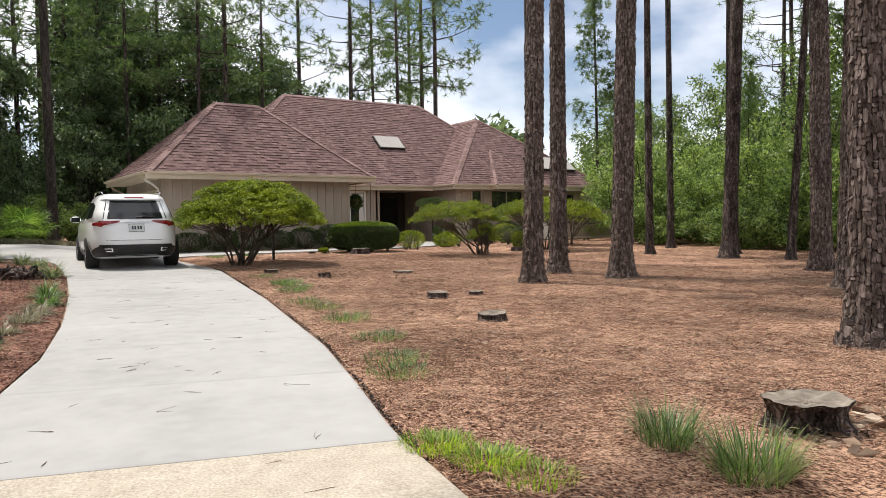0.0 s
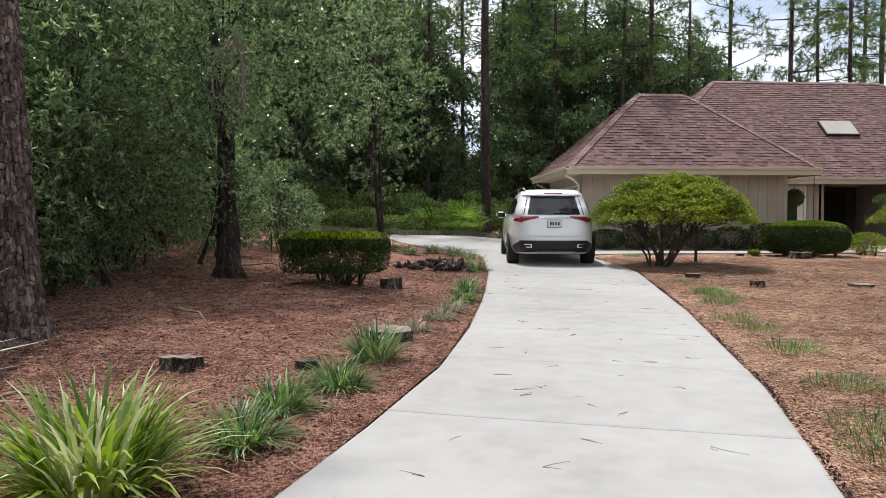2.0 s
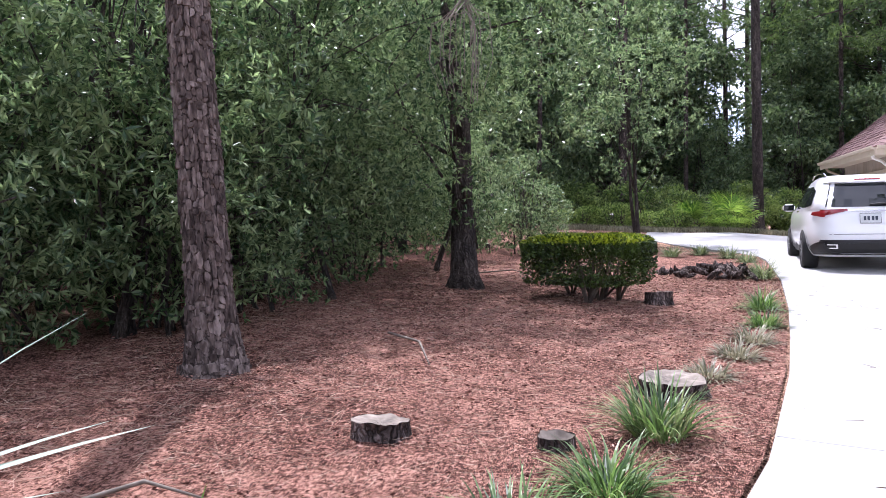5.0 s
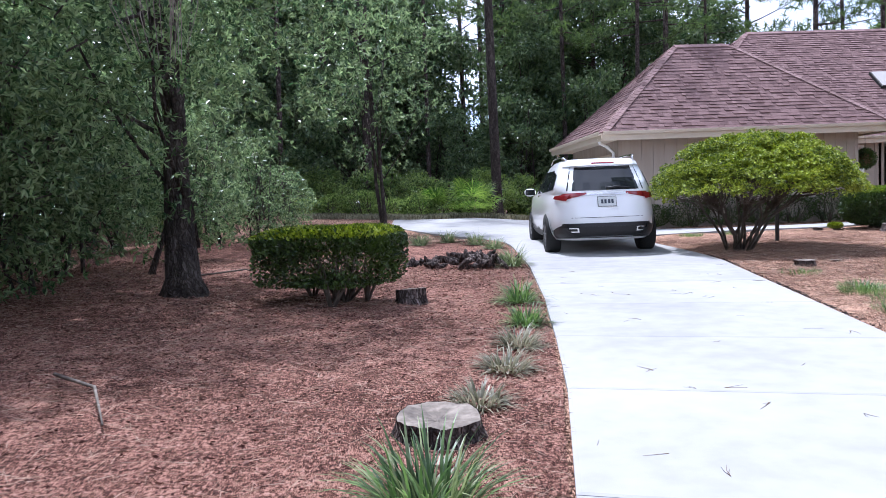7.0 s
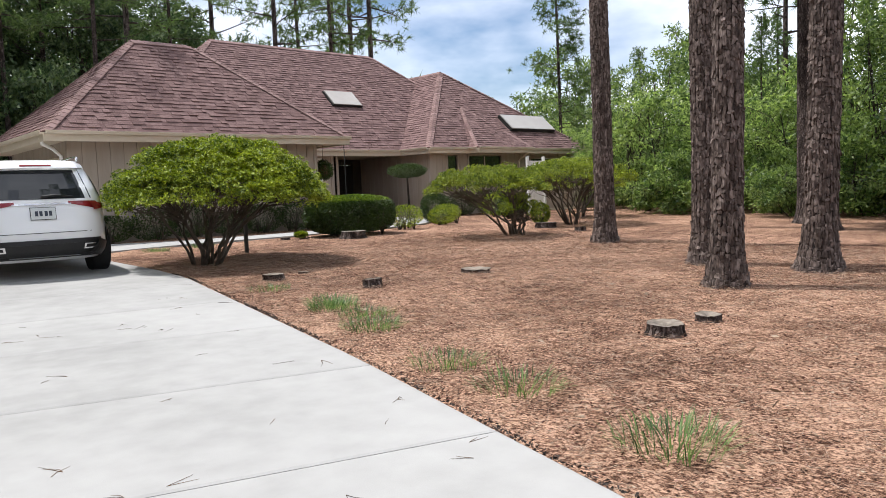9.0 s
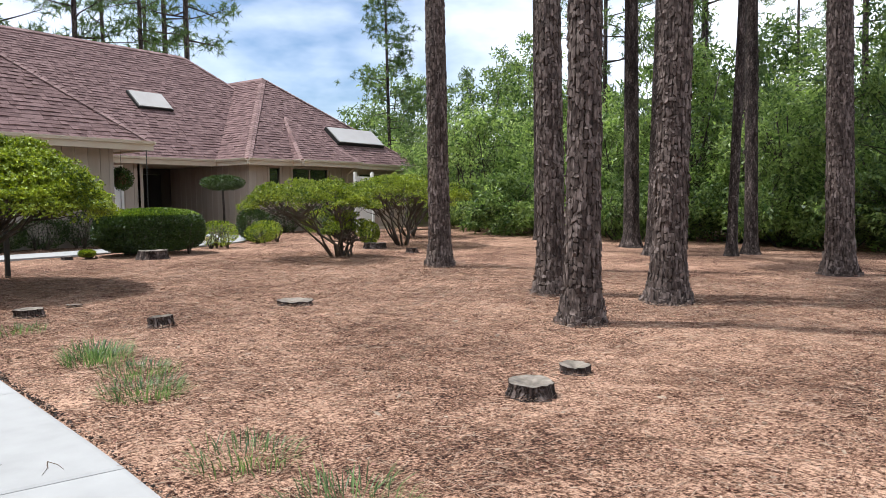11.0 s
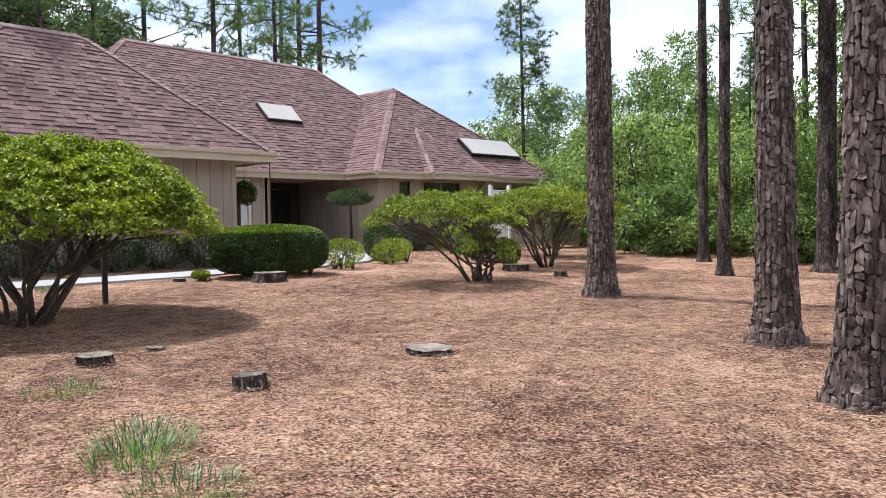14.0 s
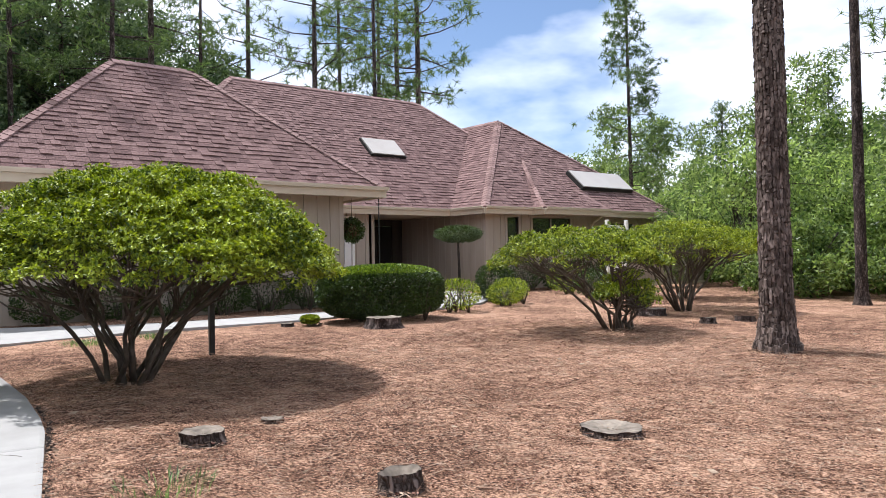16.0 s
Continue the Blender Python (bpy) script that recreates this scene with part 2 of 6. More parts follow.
M_TWIG = material("azalea_wood", [(0.04, 0.031, 0.025), (0.095, 0.076, 0.06), (0.17, 0.14, 0.11)], 12, 0.9, 0.4)
M_CUTWOOD = material("weathered_cut_wood", [(0.075, 0.062, 0.05), (0.17, 0.143, 0.115), (0.31, 0.265, 0.215)], 16, 0.9, 0.6, big=0.4)
M_AZALEA = leaf_material("azalea_leaf", (0.035, 0.070, 0.008), (0.36, 0.43, 0.040), 0.22, 0.5)
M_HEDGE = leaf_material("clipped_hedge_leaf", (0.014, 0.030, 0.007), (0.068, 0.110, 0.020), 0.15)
# Top leaves of the clipped shrub: sunlight put into a lighter colour.
M_HEDGE_LIT_TOP = leaf_material("hedge_lit_top_leaf", (0.05, 0.09, 0.014), (0.22, 0.30, 0.045), 0.25)
M_BAY = leaf_material("bay_leaf", (0.042, 0.080, 0.036), (0.29, 0.375, 0.185), 0.42, 0.25)
# Shade of the deep wood and sun on the thicket go into leaf colour.
M_WOODS = leaf_material("shaded_woodland_leaf", (0.034, 0.065, 0.028), (0.17, 0.23, 0.10), 0.38)
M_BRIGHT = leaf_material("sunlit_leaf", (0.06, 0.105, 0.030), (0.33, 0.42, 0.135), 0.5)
M_THICKET = leaf_material("thicket_leaf", (0.040, 0.077, 0.022), (0.25, 0.33, 0.10), 0.45)
M_PINE = leaf_material("pine_needle", (0.045, 0.08, 0.026), (0.17, 0.235, 0.08), 0.45, 0.5)
M_GRASS = leaf_material("grass_blade", (0.06, 0.12, 0.028), (0.29, 0.39, 0.12), 0.35)
M_LILY = leaf_material("yellow_green_blade", (0.10, 0.18, 0.025), (0.38, 0.48, 0.09), 0.4)
M_TURF = leaf_material("dark_turf_blade", (0.03, 0.065, 0.02), (0.20, 0.30, 0.10), 0.3)
M_LIRIOPE = leaf_material("lily_turf_blade", (0.05, 0.085, 0.030), (0.30, 0.34, 0.17), 0.25)
M_LIRIOPE_DRY = leaf_material("dry_blade", (0.10, 0.10, 0.06), (0.34, 0.32, 0.22), 0.25)
M_CREAM = leaf_material("variegated_blade", (0.22, 0.26, 0.08), (0.58, 0.60, 0.34), 0.3)
M_YUCCA = leaf_material("yucca_blade", (0.18, 0.24, 0.18), (0.52, 0.60, 0.50), 0.15)
M_PALM = leaf_material("palmetto_frond", (0.07, 0.15, 0.03), (0.30, 0.42, 0.10), 0.45)


# ---- geometry helpers ----
RNG = np.random.default_rng(7)


def arrays(verts, faces, name="mesh", smooth=False):
    me = bpy.data.meshes.new(name)
    me.from_pydata([tuple(v) for v in verts] if not isinstance(verts, np.ndarray) else verts.tolist(), [], faces if not isinstance(faces, np.ndarray) else faces.tolist())
    if smooth:
        me.polygons.foreach_set("use_smooth", [True] * len(me.polygons))
    me.update()
    return me


def link(name, data, mat, parent=None, label="", kind="", group="", category=""):
    ob = new(name, data)
    if data is not None and mat is not None and not data.materials:
        data.materials.append(mat)
    if parent is not None:
        ob.parent = parent
    return tagged(ob, label, category, group, kind)


def part(name, bm, mat, parent, label="", kind="", smooth=False):
    """Links a bmesh as one mesh object under a thing or a part."""
    me = bpy.data.meshes.new(name)
    bm.normal_update()
    bm.to_mesh(me)
    bm.free()
    if smooth:
        me.polygons.foreach_set("use_smooth", [True] * len(me.polygons))
    return link(name, me, mat, parent, label, kind)


def thing(name, x, y, z, rz=0, label="", category="", group="", kind=""):
    ob = new(name)
    ob.empty_display_size = 0.2
    ob.matrix_basis = pose(x, y, z, 0, 0, rz)
    return tagged(ob, label, category, group, kind)


def box(x0, y0, z0, x1, y1, z1, bevel=0.0, bm=None):
    bm = bm or bmesh.new()
    r = bmesh.ops.create_cube(bm, size=1, matrix=Matrix.LocRotScale(((x0 + x1) / 2, (y0 + y1) / 2, (z0 + z1) / 2), None, (x1 - x0, y1 - y0, z1 - z0)))
    if bevel:
        es = {e for v in r["verts"] for e in v.link_edges}
        bmesh.ops.bevel(bm, geom=list(es), offset=bevel, segments=2, affect="EDGES", profile=0.5)
    return bm


def tube(points, radii, sides=8, wob=0.0, seed=0):
    """Vertices and faces of a tapered tube through points."""
    pts = [Vector(p) for p in points]
    vs, fs = [], []
    rs = np.random.default_rng(seed)
    side = None
    for i, p in enumerate(pts):
        d = (pts[min(i + 1, len(pts) - 1)] - pts[max(i - 1, 0)]).normalized()
        if side is None:
            side = d.orthogonal().normalized()
        side = (side - d * side.dot(d)).normalized()
        up = d.cross(side)
        for k in range(sides):
            a = 2 * math.pi * k / sides
            r = radii[i] * (1 + wob * (rs.random() - 0.5))
            vs.append(p + side * (math.cos(a) * r) + up * (math.sin(a) * r))
    for i in range(len(pts) - 1):
        for k in range(sides):
            a, b2 = i * sides + k, i * sides + (k + 1) % sides
            fs.append((a, b2, b2 + sides, a + sides))
    fs.append(tuple(range(sides))[::-1])
    fs.append(tuple(range((len(pts) - 1) * sides, len(pts) * sides)))
    return vs, fs


def join(pieces):
    vs, fs = [], []
    for v, f in pieces:
        o = len(vs)
        vs += [tuple(q) for q in v]
        fs += [tuple(i + o for i in g) for g in f]
    return vs, fs


def leaf_quads(centres, dirs, length, width, rng, fold=0.25, flat=0.0, plain=False):
    """Folded, pointed leaves: centres and directions as arrays; returns vertex and face arrays. plain: simple wedges, for foliage far off."""
    n = len(centres)
    d = dirs / (np.linalg.norm(dirs, axis=1, keepdims=True) + 1e-9)
    rnd = rng.normal(size=(n, 3)) + np.array([0, 0, flat])
    s = np.cross(d, rnd)
    s /= np.linalg.norm(s, axis=1, keepdims=True) + 1e-9
    nn = np.cross(d, s)
    ln = (length * rng.uniform(0.7, 1.3, n))[:, None]
    wd = (width * rng.uniform(0.7, 1.3, n))[:, None] * 0.5
    if plain:
        v = np.stack([centres - d * ln * 0.4 - s * wd, centres - d * ln * 0.4 + s * wd, centres + d * ln * 0.6], 1)
        return v.reshape(-1, 3), np.arange(n * 3).reshape(n, 3)
    v = np.empty((n, 4, 3))
    v[:, 0] = centres - d * ln * 0.5
    v[:, 1] = centres + s * wd - nn * wd * fold
    v[:, 2] = centres + d * ln * 0.5
    v[:, 3] = centres - s * wd - nn * wd * fold
    f = np.arange(n * 4).reshape(n, 4)
    return v.reshape(-1, 3), f


def clump_points(centres, radius, per, rng, flat=0.7, shell=0.5):
    """Points scattered in balls round centres, nearer to their skins; and their outward directions."""
    c = np.repeat(np.asarray(centres, float), per, axis=0)
    d = rng.normal(size=(len(c), 3))
    d /= np.linalg.norm(d, axis=1, keepdims=True)
    r = radius * rng.uniform(shell, 1.0, len(c))[:, None]
    if np.ndim(radius):
        r = np.repeat(radius, per)[:, None] * rng.uniform(shell, 1.0, len(c))[:, None]
    return c + d * r * np.array([1, 1, flat]), d


def ground_z(x, y):
    """Height of the ground: it rises gently from the street to the house."""
    yy = min(max(y, -30), 22)
    z = 0.012 * yy + 0.00045 * yy * abs(yy) if y >= 0 else 0.012 * yy
    z -= 0.006 * max(0, min(x, 25) - 11)
    z += 0.05 * max(0, min(1 - x, 4)) * max(0, min(1, (y - 5) / 6))
    if y > 22:
        k = min(1, max(0, (6 - x) / 3))
        z += min(y - 22, 26) * (0.03 * k) + min(y - 22, 3) * 0.012 * (1 - k)
    return z


def at(x, y, dz=0.0):
    return x, y, ground_z(x, y) + dz


# ---- ground ----
LEFT_EDGE = ([-9, -4, 0, 2.5, 4.55, 5.77, 7.44, 9.5, 11.1, 13.3, 16.5, 20.4, 21.2, 22, 24, 26.7, 29, 33], [-5.6, -3.8, -2.3, -1.05, -0.16, 0.26, 0.77, 1.2, 1.47, 1.81, 2.22, 2.53, 2.5, 2.3, 1.4, 0.36, 0.0, 0.1])
RIGHT_EDGE = ([-9, -4, 0, 2.72, 3.71, 5, 6.63, 9, 10.6, 13.3, 16.3, 17.5, 19.7, 21.2, 22.2, 23, 33], [-1.2, 0.2, 1.35, 1.94, 2.17, 2.6, 3.11, 3.68, 4.07, 4.62, 5.22, 5.3, 5.27, 5.4, 5.75, 5.95, 5.95])


def on_drive(x, y, m=0.05):
    return -8.5 < y < 32 and np.interp(y, *LEFT_EDGE) - m < x < np.interp(y, *RIGHT_EDGE) + m


def relief(x, y):
    """Small humps of the straw; the ground dips under the slabs."""
    if abs(x) > 30 or not -14 < y < 42:
        return 0.0
    return 0.035 * noise.noise((x * 0.7, y * 0.7, 3.1)) - 0.012 - (0.05 if on_drive(x, y, -0.1) else 0.0)


def build_ground():
    ys = np.concatenate([[-400, -150, -60, -30, -20], np.arange(-14, 40, 0.45), [42, 46, 52, 60, 80, 120, 200, 400]])
    xs = np.concatenate([[-400, -200, -100, -60, -40, -25, -18], np.arange(-13, 30, 0.45), [32, 36, 42, 50, 70, 110, 200, 400]])
    vs = [(x, y, ground_z(x, y) + relief(x, y)) for y in ys for x in xs]
    w = len(xs)
    fs = [(j * w + i, j * w + i + 1, (j + 1) * w + i + 1, (j + 1) * w + i) for j in range(len(ys) - 1) for i in range(w - 1)]
    return link("ground", arrays(vs, fs, "ground", True), M_STRAW, None, "red-brown pine straw covering the yard", "structure")


build_ground()


def build_bed():
    """The reddish mulch bed along the left of the drive."""
    vs, fs = [], []
    ys = np.arange(4.4, 22.6, 0.3)
    n = 30
    for y in ys:
        right = np.interp(y, *LEFT_EDGE) - 0.03
        left = -5.5 - 0.6 * math.sin(y * 0.7)
        for i in range(n):
            x = right + (left - right) * (i / (n - 1)) ** 1.2
            edge = i == n - 1 or y in (ys[0], ys[-1])
            vs.append((x, y, ground_z(x, y) + 0.035 * noise.noise((x * 0.7, y * 0.7, 3.1)) - 0.012 + (-0.03 if edge else 0.012 + 0.010 * noise.noise((x * 4, y * 4, 9)))))
    for r in range(len(ys) - 1):
        for i in range(n - 1):
            a = r * n + i
            fs.append((a + 1, a, a + n, a + 1 + n))
    link("ground_bed", arrays(vs, fs, "bed", True), M_MULCH, None, "dark red-brown mulch bed beside the drive", "structure")


build_bed()

def drive_point(yl, k):
    """A point of a cross line of the drive that starts at yl on the left edge, k of the way across."""
    skew = 0.30 * min(1, max(0.12, (20 - yl) / 9))
    xl = np.interp(yl, *LEFT_EDGE)
    yr = yl
    for _ in range(3):
        yr = yl - skew * (np.interp(yr, *RIGHT_EDGE) - xl)
    xr = np.interp(yr, *RIGHT_EDGE)
    return xl + (xr - xl) * k, yl + (yr - yl) * k


def slab(name, rows, mat, parent, lift=0.012, thick=0.12, label=""):
    """A cast slab over rows of (x, y) points, following the ground, with a rounded rim."""
    n = len(rows[0])
    vs, fs = [], []
    for r, row in enumerate(rows):
        for c, (x, y) in enumerate(row):
            rim = 0.006 if r in (0, len(rows) - 1) or c in (0, n - 1) else 0
            vs.append((x, y, ground_z(x, y) + lift - rim))
    for r in range(len(rows) - 1):
        for c in range(n - 1):
            a = r * n + c
            fs.append((a, a + 1, a + 1 + n, a + n))
    loop = [c for c in range(n)] + [r * n + n - 1 for r in range(1, len(rows))] + [(len(rows) - 1) * n + c for c in range(n - 2, -1, -1)] + [r * n for r in range(len(rows) - 2, 0, -1)]
    o = len(vs)
    vs += [(vs[i][0], vs[i][1], vs[i][2] - thick) for i in loop]
    for i in range(len(loop)):
        j = (i + 1) % len(loop)
        fs.append((loop[i], o + i, o + j, loop[j]))
    return link(name, arrays(vs, fs, name), mat, parent, label)


def build_driveway():
    drive = thing("driveway", 0, 0, 0, label="pale broom-finished concrete driveway in jointed slabs", category="driveway", kind="structure")
    lines = [-8.5, -4.5, -0.5, 4.3, 6.1, 7.85, 9.5, 11.13, 12.8, 14.4, 16.05, 17.7, 19.35, 21.2, 23.0, 25.3, 27.6, 29.9, 32.2]
    for a, b in zip(lines, lines[1:]):
        m = 0.0035
        steps = max(4, int((b - a) / 0.3))
        ks = np.array([0, 0.01, 0.1, 0.25, 0.4, 0.5, 0.6, 0.75, 0.9, 0.99, 1.0])
        ys = np.concatenate([[a + m, a + m + 0.02], np.linspace(a, b, steps)[1:-1], [b - m - 0.02, b - m]])
        rows = [[drive_point(y, k) for k in ks] for y in ys]
        slab("slab", rows, M_AGGREGATE if b < 5 else M_CONCRETE, drive, label="worn exposed-aggregate slab" if b < 5 else "")
    return drive


build_driveway()


def build_walkway():
    wk = thing("walkway", 0, 0, 0, label="narrow curving concrete front path", category="path", kind="structure")
    pts = [Vector(p) for p in [(5.75, 22.35), (6.9, 22.2), (8, 22.05), (10, 22.0), (11.4, 22.15), (12.6, 22.35), (13.6, 22.5), (14.7, 23.05), (15.8, 24.0), (16.8, 25.4), (17.5, 27.0), (17.8, 29.4)]]
    for i in range(len(pts) - 1):
        a, b = pts[i], pts[i + 1]
        da = (pts[min(i + 1, len(pts) - 1)] - pts[max(i - 1, 0)]).normalized()
        db = (pts[min(i + 2, len(pts) - 1)] - pts[i]).normalized()
        na, nb = Vector((-da.y, da.x)), Vector((-db.y, db.x))
        rows = []
        for t in (0.004, 0.02, 0.3, 0.6, 0.98, 0.996):
            c, nn = a.lerp(b, t), na.lerp(nb, t).normalized()
            half = 0.5 + 0.65 * max(0.0, (7.8 - c.x) / 2.05)
            rows.append([tuple(c + nn * w * half) for w in (-1, -0.96, 0, 0.96, 1)])
        slab("slab", rows, M_CONCRETE, wk, 0.028)


build_walkway()

# ---- house ----
ZE, SL = 2.98, 0.889
house = thing("house", 16, 29, 0.5, label="single-storey taupe house with mauve hipped shingle roof", category="house")
HOUSE_INV = house.matrix_basis.inverted()


def under(ob):
    """World-built geometry under the house."""
    ob.parent = house
    ob.matrix_parent_inverse = HOUSE_INV
    return ob


def board_wall(name, axis, fixed, a0, a1, z0, z1, out, holes=(), mat=None, boards=True, width=0.305):
    """A wall along x (axis 0) or y (axis 1) with openings through it and upright boards on its outer side. out: +1 or -1, the way its outer face looks."""
    mat = mat or M_SIDING
    bm = bmesh.new()

    def put(b, c0, c1, w0, w1, d0, d1):
        lo, hi = sorted((fixed - out * d0, fixed - out * d1))
        if axis == 0:
            box(c0, lo, w0, c1, hi, w1, 0, b)
        else:
            box(lo, c0, w0, hi, c1, w1, 0, b)

    cuts = sorted({a0, a1, *[v for h in holes for v in h[:2]]})
    for c0, c1 in zip(cuts, cuts[1:]):
        spans = [(z0, z1)]
        for h0, h1, w0, w1 in holes:
            if h0 <= c0 + 1e-6 and h1 >= c1 - 1e-6:
                spans = [s for q0, q1 in spans for s in ((q0, min(q1, w0)), (max(q0, w1), q1)) if s[1] - s[0] > 0.01]
        for q0, q1 in spans:
            put(bm, c0, c1, q0, q1, 0.02, 0.18)
    wall = under(part(name, bm, mat, None))
    if boards:
        n = max(1, round((a1 - a0) / width))
        w = (a1 - a0) / n
        for i in range(n):
            c0, c1 = a0 + i * w + 0.006, a0 + (i + 1) * w - 0.006
            spans = [(z0, z1)]
            for h0, h1, w0, w1 in holes:
                if h0 < c1 - 0.05 and h1 > c0 + 0.05:
                    spans = [s for q0, q1 in spans for s in ((q0, min(q1, w0)), (max(q0, w1), q1)) if s[1] - s[0] > 0.03]
            for q0, q1 in spans:
                b = bmesh.new()
                put(b, c0, c1, q0, q1, -0.004 * (i % 3 == 0), 0.022)
                part("board", b, mat, wall)
    return wall


def rect_frame(axis, fixed, a0, a1, z0, z1, out, w=0.07, d0=-0.03, d1=0.10, sill=True):
    bm = bmesh.new()
    for c0, c1, w0, w1 in ((a0 - w, a0, z0 - w, z1 + w), (a1, a1 + w, z0 - w, z1 + w), (a0, a1, z1, z1 + w), (a0, a1, z0 - w, z0)):
        lo, hi = sorted((fixed - out * d0, fixed - out * d1))
        if axis == 0:
            box(c0, lo, w0, c1, hi, w1, 0.006, bm)
        else:
            box(lo, c0, w0, hi, c1, w1, 0.006, bm)
    return bm


M_GLASS = bpy.data.materials.new("window_glass")
M_GLASS.use_nodes = True
_g = M_GLASS.node_tree.nodes["Principled BSDF"]
_g.inputs["Base Color"].default_value = (0.02, 0.025, 0.025, 1)
_g.inputs["Roughness"].default_value = 0.04
_g.inputs["Specular IOR Level"].default_value = 0.9
M_CURTAIN = material("pale_curtain", [(0.35, 0.33, 0.29), (0.50, 0.47, 0.42)], 6, 0.9, 0.2, stretch=(6, 6, 0.3))


def window(name, axis, fixed, a0, a1, z0, z1, out, panes=1, frame_mat=None, label=""):
    w = under(part(name, rect_frame(axis, fixed, a0, a1, z0, z1, out), frame_mat or M_SIDING, None, label))
    tagged(w, kind="structure") if False else None
    step = (a1 - a0) / panes
    for i in range(panes):
        c0, c1 = a0 + i * step + 0.02, a0 + (i + 1) * step - 0.02
        lo, hi = sorted((fixed - out * 0.05, fixed - out * 0.065))
        b = box(c0, lo, z0 + 0.02, c1, hi, z1 - 0.02) if axis == 0 else box(lo, c0, z0 + 0.02, hi, c1, z1 - 0.02)
        part("pane", b, M_GLASS, w, "dark reflecting pane")
        if i:
            lo, hi = sorted((fixed - out * 0.02, fixed - out * 0.09))
            b = box(c0 - 0.045, lo, z0, c0 - 0.002, hi, z1) if axis == 0 else box(lo, c0 - 0.045, z0, hi, c0 - 0.002, z1)
            part("mullion", b, frame_mat or M_SIDING, w)
    return w


ZB, ZT = 0.35, 2.84
board_wall("wall_garage_front", 0, 24.2, 6.0, 12.45, ZB, ZT, -1, [(8.72, 9.9, 1.75, 2.72)])
window("window_garage", 0, 24.2, 8.72, 9.9, 1.75, 2.72, -1, 2)
board_wall("wall_garage_right", 1, 12.45, 24.38, 29.0, ZB, ZT, 1)
board_wall("wall_garage_left", 1, 6.0, 24.38, 29.2, ZB, ZT, -1, [(24.9, 28.6, ZB, 2.45)])
board_wall("wall_main_front", 0, 29.0, 12.64, 16.4, ZB, ZT, -1, [(14.75, 15.65, 0.6, 2.68)])
board_wall("wall_wing_left", 1, 19.4, 27.58, 31.8, ZB, ZT, -1)
board_wall("wall_wing_front", 0, 27.4, 19.4, 28.0, ZB, ZT, -1, [(20.27, 20.78, 1.55, 2.72), (21.4, 23.2, 1.75, 2.72), (25.0, 26.6, 1.5, 2.6)])
window("window_narrow", 0, 27.4, 20.27, 20.78, 1.55, 2.72, -1, 1, label="narrow tan-framed window")
window("window_bay", 0, 27.4, 21.4, 23.2, 1.75, 2.72, -1, 2, label="wide two-pane window")
window("window_right", 0, 27.4, 25.0, 26.6, 1.5, 2.6, -1, 2)
board_wall("wall_wing_right", 1, 28.0, 27.58, 37.5, ZB, ZT, 1, boards=False)
board_wall("wall_back", 0, 37.7, 9.5, 28.2, ZB, ZT, 1, boards=False)
board_wall("wall_main_left", 1, 9.5, 29.2, 37.5, ZB, ZT, -1, boards=False)
# the recess walls carry its shade in their dark brown
board_wall("wall_entry_side", 1, 16.4, 29.0, 31.8, ZB, ZT, 1, mat=M_ENTRY_DARK)
board_wall("wall_entry_back", 0, 31.8, 16.2, 19.6, ZB, ZT, -1, [(17.3, 19.0, 0.55, 2.6)], M_ENTRY_DARK)
for xa, xb in ((17.32, 18.13), (18.17, 18.98)):
    d = under(part("front_door", box(xa, 31.83, 0.58, xb, 31.88, 2.58, 0.008), M_DARK, None, "dark brown panelled front door leaf"))
    part("panel", box(xa + 0.12, 31.815, 0.75, xb - 0.12, 31.828, 1.5, 0.006), M_DARK, d)
    part("panel", box(xa + 0.12, 31.815, 1.62, xb - 0.12, 31.828, 2.45, 0.006), M_DARK, d)
sd = under(part("side_door", rect_frame(0, 29.0, 14.77, 15.63, 0.66, 2.66, -1, 0.08), M_WHITE, None, "white half-glazed side door"))
part("door_leaf", box(14.78, 29.03, 0.6, 15.0, 29.07, 2.65, 0, box(15.4, 29.03, 0.6, 15.62, 29.07, 2.65, 0, box(15.0, 29.03, 0.6, 15.4, 29.07, 1.35, 0, box(15.0, 29.03, 2.45, 15.4, 29.07, 2.65)))), M_WHITE, sd)
part("pane", box(15.0, 29.045, 1.35, 15.4, 29.055, 2.45), M_GLASS, sd, "dark glass pane")
gd = under(part("garage_door", rect_frame(1, 6.0, 24.95, 28.55, 0.5, 2.4, -1, 0.1), M_TRIM, None, "cream panelled garage door"))
for i in range(4):
    part("panel", box(6.04, 24.97, 0.5 + i * 0.475, 6.08, 28.53, 0.5 + i * 0.475 + 0.465, 0.01), M_TRIM, gd)
# corner posts
for x, y in ((5.985, 24.185), (12.36, 24.185), (19.385, 27.385), (16.3, 28.985)):
    under(part("corner_board", box(x, y, ZB, x + 0.11, y + 0.11, ZT, 0.006), M_SIDING, None))


def roof_face(name, corners):
    """A thin solid under the shingles of one roof plane."""
    vs = [Vector(c) for c in corners]
    nrm = (vs[1] - vs[0]).cross(vs[2] - vs[0]).normalized()
    n = len(vs)
    allv = [v for v in vs] + [v - nrm * 0.04 for v in vs]
    fs = [tuple(range(n)), tuple(range(2 * n - 1, n - 1, -1))] + [(i, i + n, (i + 1) % n + n, (i + 1) % n) for i in range(n)]
    ob = under(link(name, arrays(allv, fs, name), M_ROOFBASE))
    return ob


ROW = 0.15


